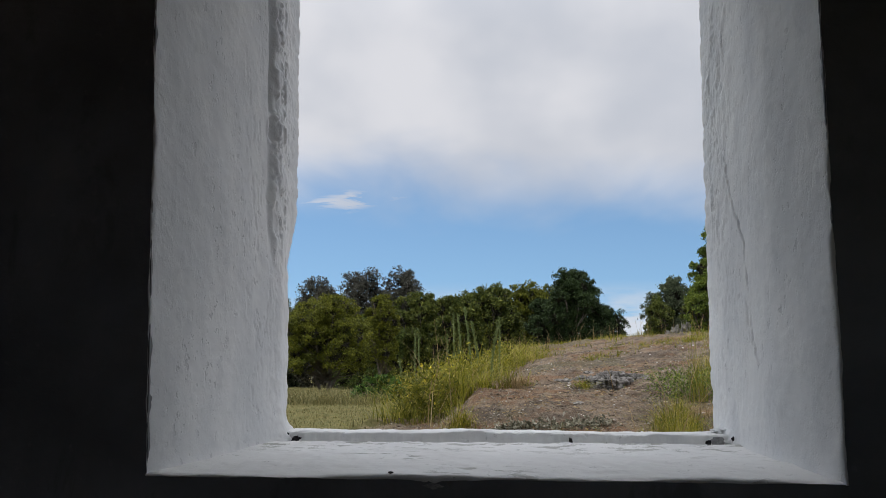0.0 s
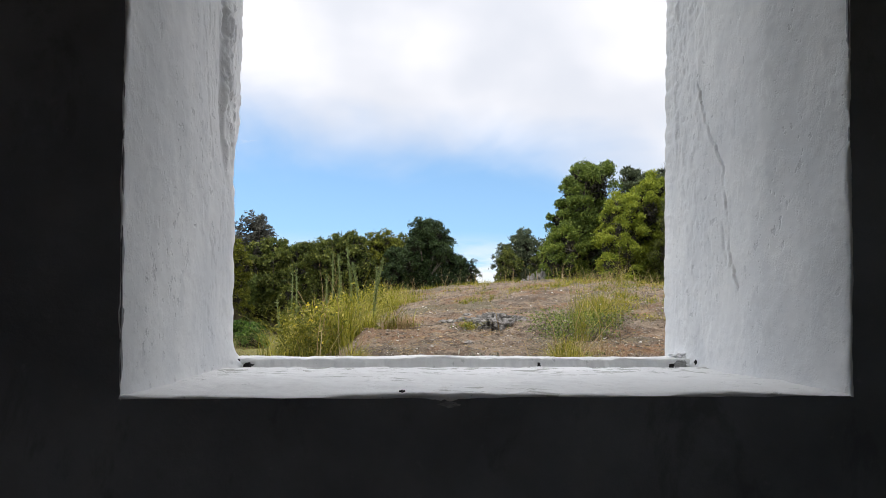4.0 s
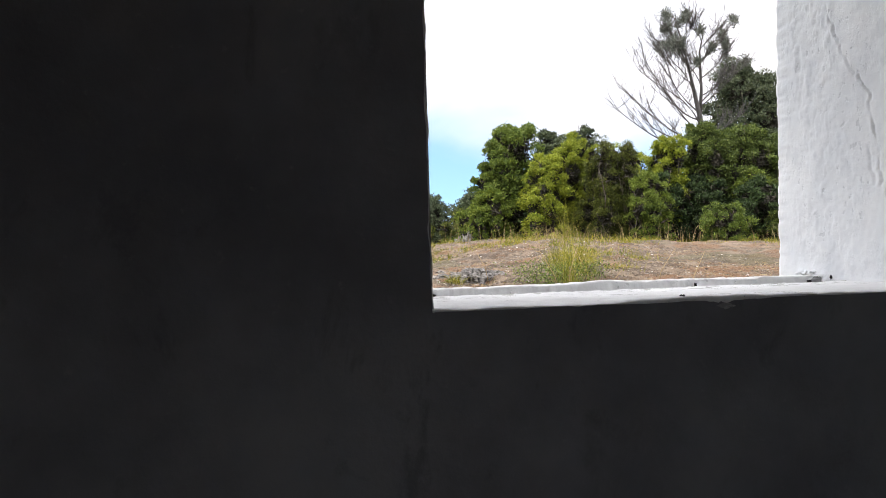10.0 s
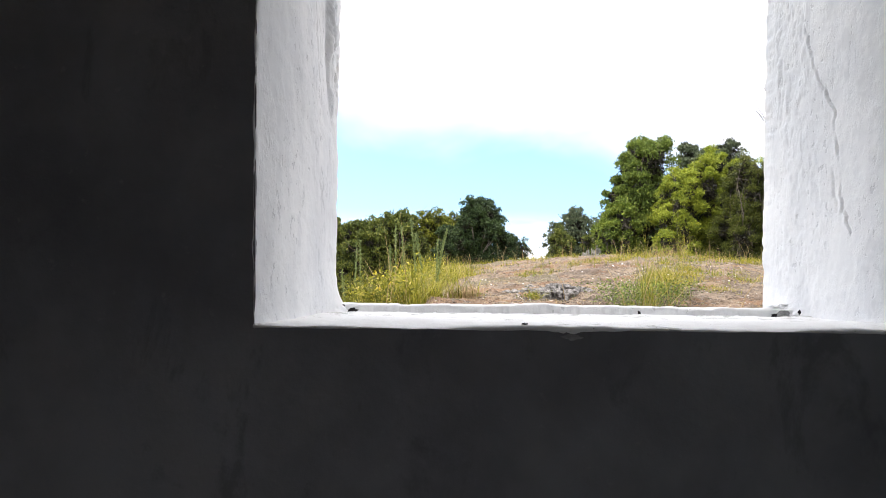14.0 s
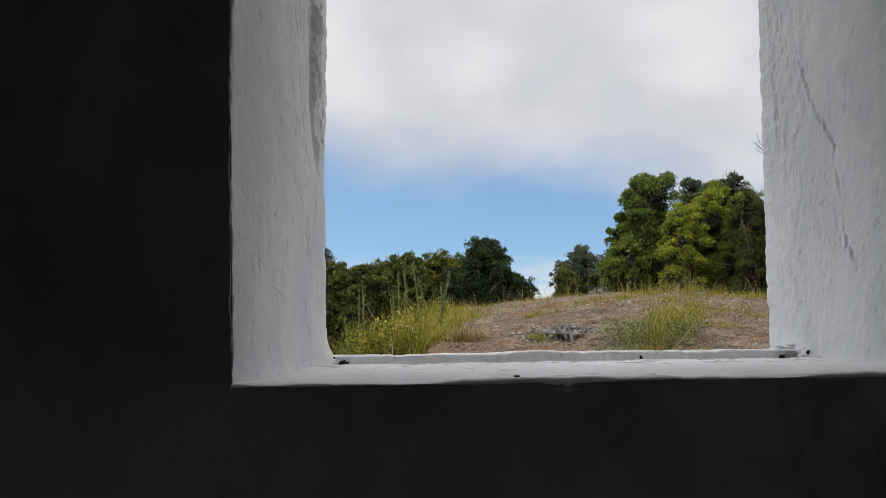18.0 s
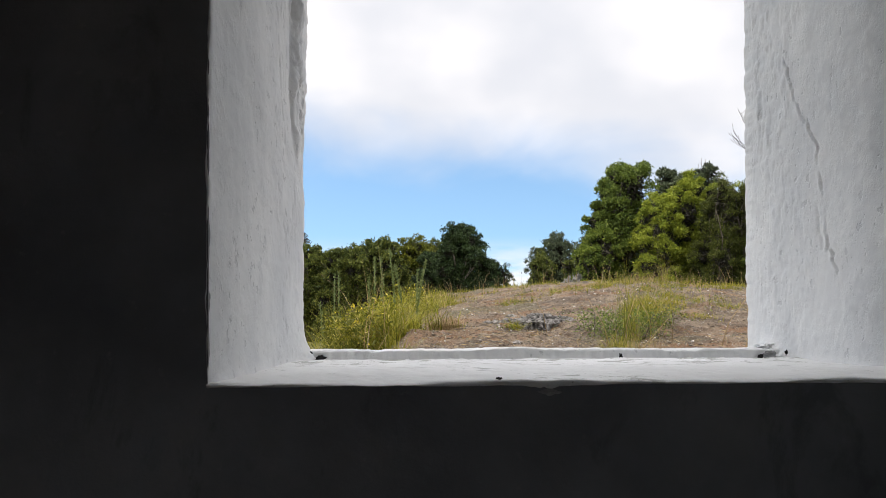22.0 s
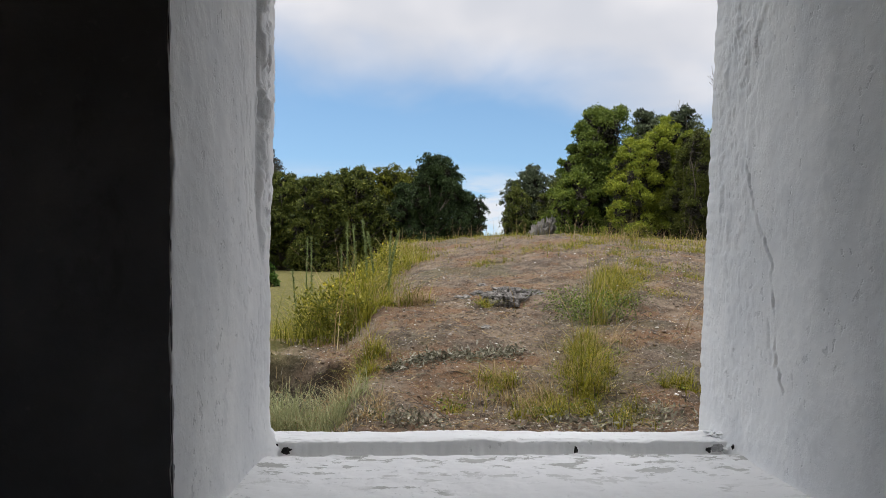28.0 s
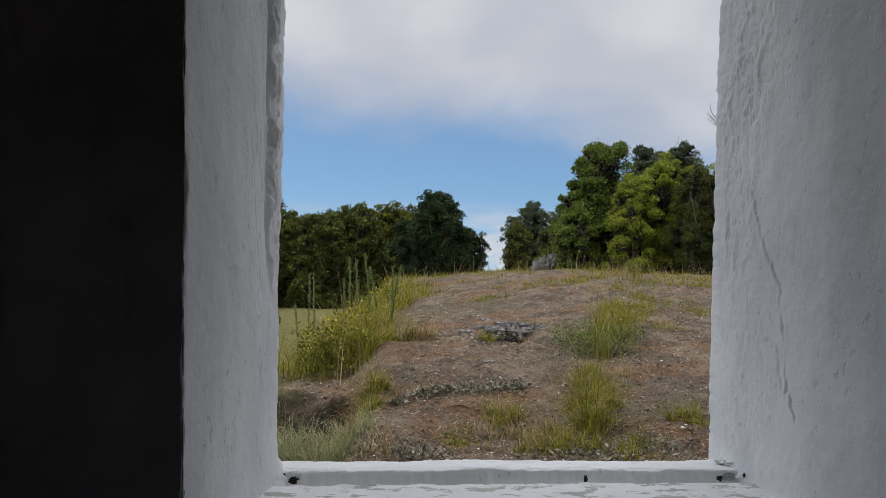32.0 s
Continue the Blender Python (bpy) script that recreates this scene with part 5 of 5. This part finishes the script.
def pebbles(name, n, seed, lo, hi, power, mat, flat=0.55):
    """Loose rounded pieces strewn on the mound, one mesh."""
    rng = np.random.default_rng(seed)
    px, py = rng.uniform(-0.3, 3.6, n), 1.75 + 6.0 * rng.random(n) ** 1.8
    c = np.stack([px, py, terrain(px, py)], 1)
    s = lo + (hi - lo) * rng.random((n, 1)) ** power
    g = (1 + 5 ** 0.5) / 2
    base = np.array([(-1, g, 0), (1, g, 0), (-1, -g, 0), (1, -g, 0), (0, -1, g), (0, 1, g), (0, -1, -g), (0, 1, -g), (g, 0, -1), (g, 0, 1), (-g, 0, -1), (-g, 0, 1)]) / 1.9
    f = np.array([(0, 11, 5), (0, 5, 1), (0, 1, 7), (0, 7, 10), (0, 10, 11), (1, 5, 9), (5, 11, 4), (11, 10, 2), (10, 7, 6), (7, 1, 8), (3, 9, 4), (3, 4, 2), (3, 2, 6), (3, 6, 8), (3, 8, 9), (4, 9, 5), (2, 4, 11), (6, 2, 10), (8, 6, 7), (9, 8, 1)])
    a = rng.uniform(0, 6.28, n)
    v = base[None] * rng.uniform(0.65, 1.35, (n, 12, 1)) * np.stack([rng.uniform(0.6, 1.5, n), rng.uniform(0.6, 1.5, n), np.full(n, flat)], 1)[:, None]
    v = np.stack([v[..., 0] * np.cos(a)[:, None] - v[..., 1] * np.sin(a)[:, None], v[..., 0] * np.sin(a)[:, None] + v[..., 1] * np.cos(a)[:, None], v[..., 2]], -1)
    v = (c[:, None] + v * s[:, None]).reshape(-1, 3)
    f = (f[None] + 12 * np.arange(n)[:, None, None]).reshape(-1, 3)
    return mesh_from(name, v, f.tolist(), mat, True)


stuff("grit", pebbles("grit", 16000, 31, 0.0016, 0.0075, 4, GRIT), "loose pale grit and pebbles on the earth", "gravel")
stuff("white_chips", pebbles("white_chips", 800, 35, 0.0025, 0.009, 2.5, CHIP), "small white stone chips on the earth", "gravel")
stuff("clods", pebbles("clods", 9000, 32, 0.003, 0.013, 3, CLOD, 0.6), "crumbled brown clods of earth", "earth")


def strewn(n, seed, size):
    """Thin dry stems and scraps lying flat on the earth."""
    rng = np.random.default_rng(seed)
    px, py = rng.uniform(-0.3, 3.6, n), 1.75 + 6.5 * rng.random(n) ** 1.5
    keep = vnoise(px * 2.5, py * 2.5, 6) + 0.4 * vnoise(px * 7, py * 7, 7) > -0.25
    px, py = px[keep], py[keep]
    n = len(px)
    a = rng.uniform(0, 6.28, n)
    ln = size * rng.uniform(0.4, 1.6, n)
    d = np.stack([np.cos(a), np.sin(a)], 1) * ln[:, None] / 2
    w = np.stack([-np.sin(a), np.cos(a)], 1) * 0.0009
    rows = []
    for e, g in ((-1, -1), (1, -1), (1, 1), (-1, 1)):
        qx, qy = px + e * d[:, 0] + g * w[:, 0], py + e * d[:, 1] + g * w[:, 1]
        rows.append(np.stack([qx, qy, terrain(qx, qy) + 0.004 + 0.006 * rng.random(n)], 1))
    return np.stack(rows, 1)


stuff("straw_litter", quads("straw_litter", strewn(9000, 33, 0.022), STRAW), "dry straw scraps strewn over the earth", "straw")
stuff("dead_scraps", quads("dead_scraps", strewn(8000, 34, 0.016), DEAD_LEAF), "grey dead plant scraps on the earth", "litter")

# rocks
def outcrop(name, size, mat, seed):
    """A low rugged outcrop, split by upright cracks."""
    bm = bmesh.new()
    bmesh.ops.create_icosphere(bm, subdivisions=5, radius=1.0)
    off = Vector((seed * 3.7, seed * 1.9, 0))
    for v in bm.verts:
        p = Vector((v.co.x * size[0], v.co.y * size[1], v.co.z * size[2]))
        crack = abs(noise.noise(Vector((p.x * 26, p.y * 12, p.z * 7)) + off))
        k = 1 + 0.30 * noise.noise(p * 9 + off) + 0.16 * noise.noise(p * 31 + off) - 0.26 * max(0.0, 1 - crack / 0.16)
        v.co = Vector((p.x * k, p.y * k, max(p.z * k, -0.03)))
    me = bpy.data.meshes.new(name)
    bm.to_mesh(me)
    bm.free()
    me.materials.append(mat)
    return me


for k, (x, y, sx, sy, sz) in enumerate(((1.12, 4.42, 0.19, 0.13, 0.090), (0.95, 4.52, 0.09, 0.09, 0.065), (1.30, 4.50, 0.10, 0.09, 0.070))):
    ob = new("outcrop_rock", outcrop("outcrop_rock", (sx, sy, sz), ROCK, k + 1))
    ob.location = (x, y, ground_z(x, y + 0.02) - 0.035)
    tagged(ob, "grey cracked rock breaking through the earth", "rock", "outcrop rocks")
for k, (x, y, sx, sy, sz) in enumerate(((0.80, 4.22, 0.045, 0.04, 0.020), (1.11, 4.78, 0.045, 0.035, 0.014), (1.23, 4.82, 0.035, 0.03, 0.012), (0.84, 3.32, 0.035, 0.025, 0.010), (1.02, 4.95, 0.05, 0.035, 0.014))):
    ob = new("pale_stone", lump("pale_stone", (sx, sy, sz), PALE_ROCK, k + 7, 3, 1.0))
    ob.location = (x, y, ground_z(x, y) - 0.006)
    tagged(ob, "flat pale stone lying on the earth", "rock", "pale stones")
for k, (x, y, top, sx, sy) in enumerate(((3.51, 15.50, 0.06, 0.27, 0.22), (3.87, 15.80, 0.16, 0.28, 0.24), (4.17, 15.50, 0.06, 0.18, 0.20))):
    h = rise(x, y, top)
    ob = new("boulder", outcrop("boulder", (sx, sy, h), PALE_ROCK, k + 9))
    ob.location = (x, y, ground_z(x, y) - 0.02)
    tagged(ob, "weathered grey boulder behind the crest", "rock", "crest boulders")
# ---- marks on the sill
def mark(name, label, x, y, z, size, mat, seed, category):
    ob = new(name, lump(name, size, mat, seed, 3, 0.75))
    ob.location = (x, y, z)
    return tagged(ob, label, category)


me = lump("paint_smear", (0.012, 0.0010, 0.0035), PATCH, 12, 3, 0.9)
smear = part("paint_smear", me, wall, "grey smear of paint on the black wall")
smear.location = (0.432, -0.0010, -0.0150)
# the first speck is a small dead insect, the second is dirt
mark("black_speck", "small black dead insect on the sill's inner edge", 0.367, 0.008, -0.003, (0.005, 0.004, 0.0045), GRIME, 2, "dirt")
mark("black_speck", "black speck of dirt against the ledge", 0.652, 0.478, -0.024, (0.0035, 0.002, 0.007), GRIME, 3, "dirt")
for k, (label, x, z, w, h) in enumerate((("black grime in the ledge's corner", 0.053, -0.017, 0.013, 0.007), ("black grime chip beside the ledge's corner", 0.086, -0.023, 0.009, 0.006), ("black grime crust low on the ledge", 0.070, -0.025, 0.008, 0.004),
                                         ("black grime streak high in the ledge's corner", 0.064, -0.012, 0.006, 0.004), ("black grime speck in the ledge's corner", 0.922, -0.024, 0.005, 0.005), ("black grime speck beside the plaster lump", 0.966, -0.016, 0.003, 0.005))):
    mark("grime_crust", label, x, 0.479 if x < 0.95 else 0.466, z, (w, 0.0022, h), GRIME, 5 + k, "dirt")
mark("bare_patch", "bare grey mortar patch in the ledge's corner", 0.940, 0.478, -0.022, (0.012, 0.003, 0.008), PATCH, 17, "mortar")
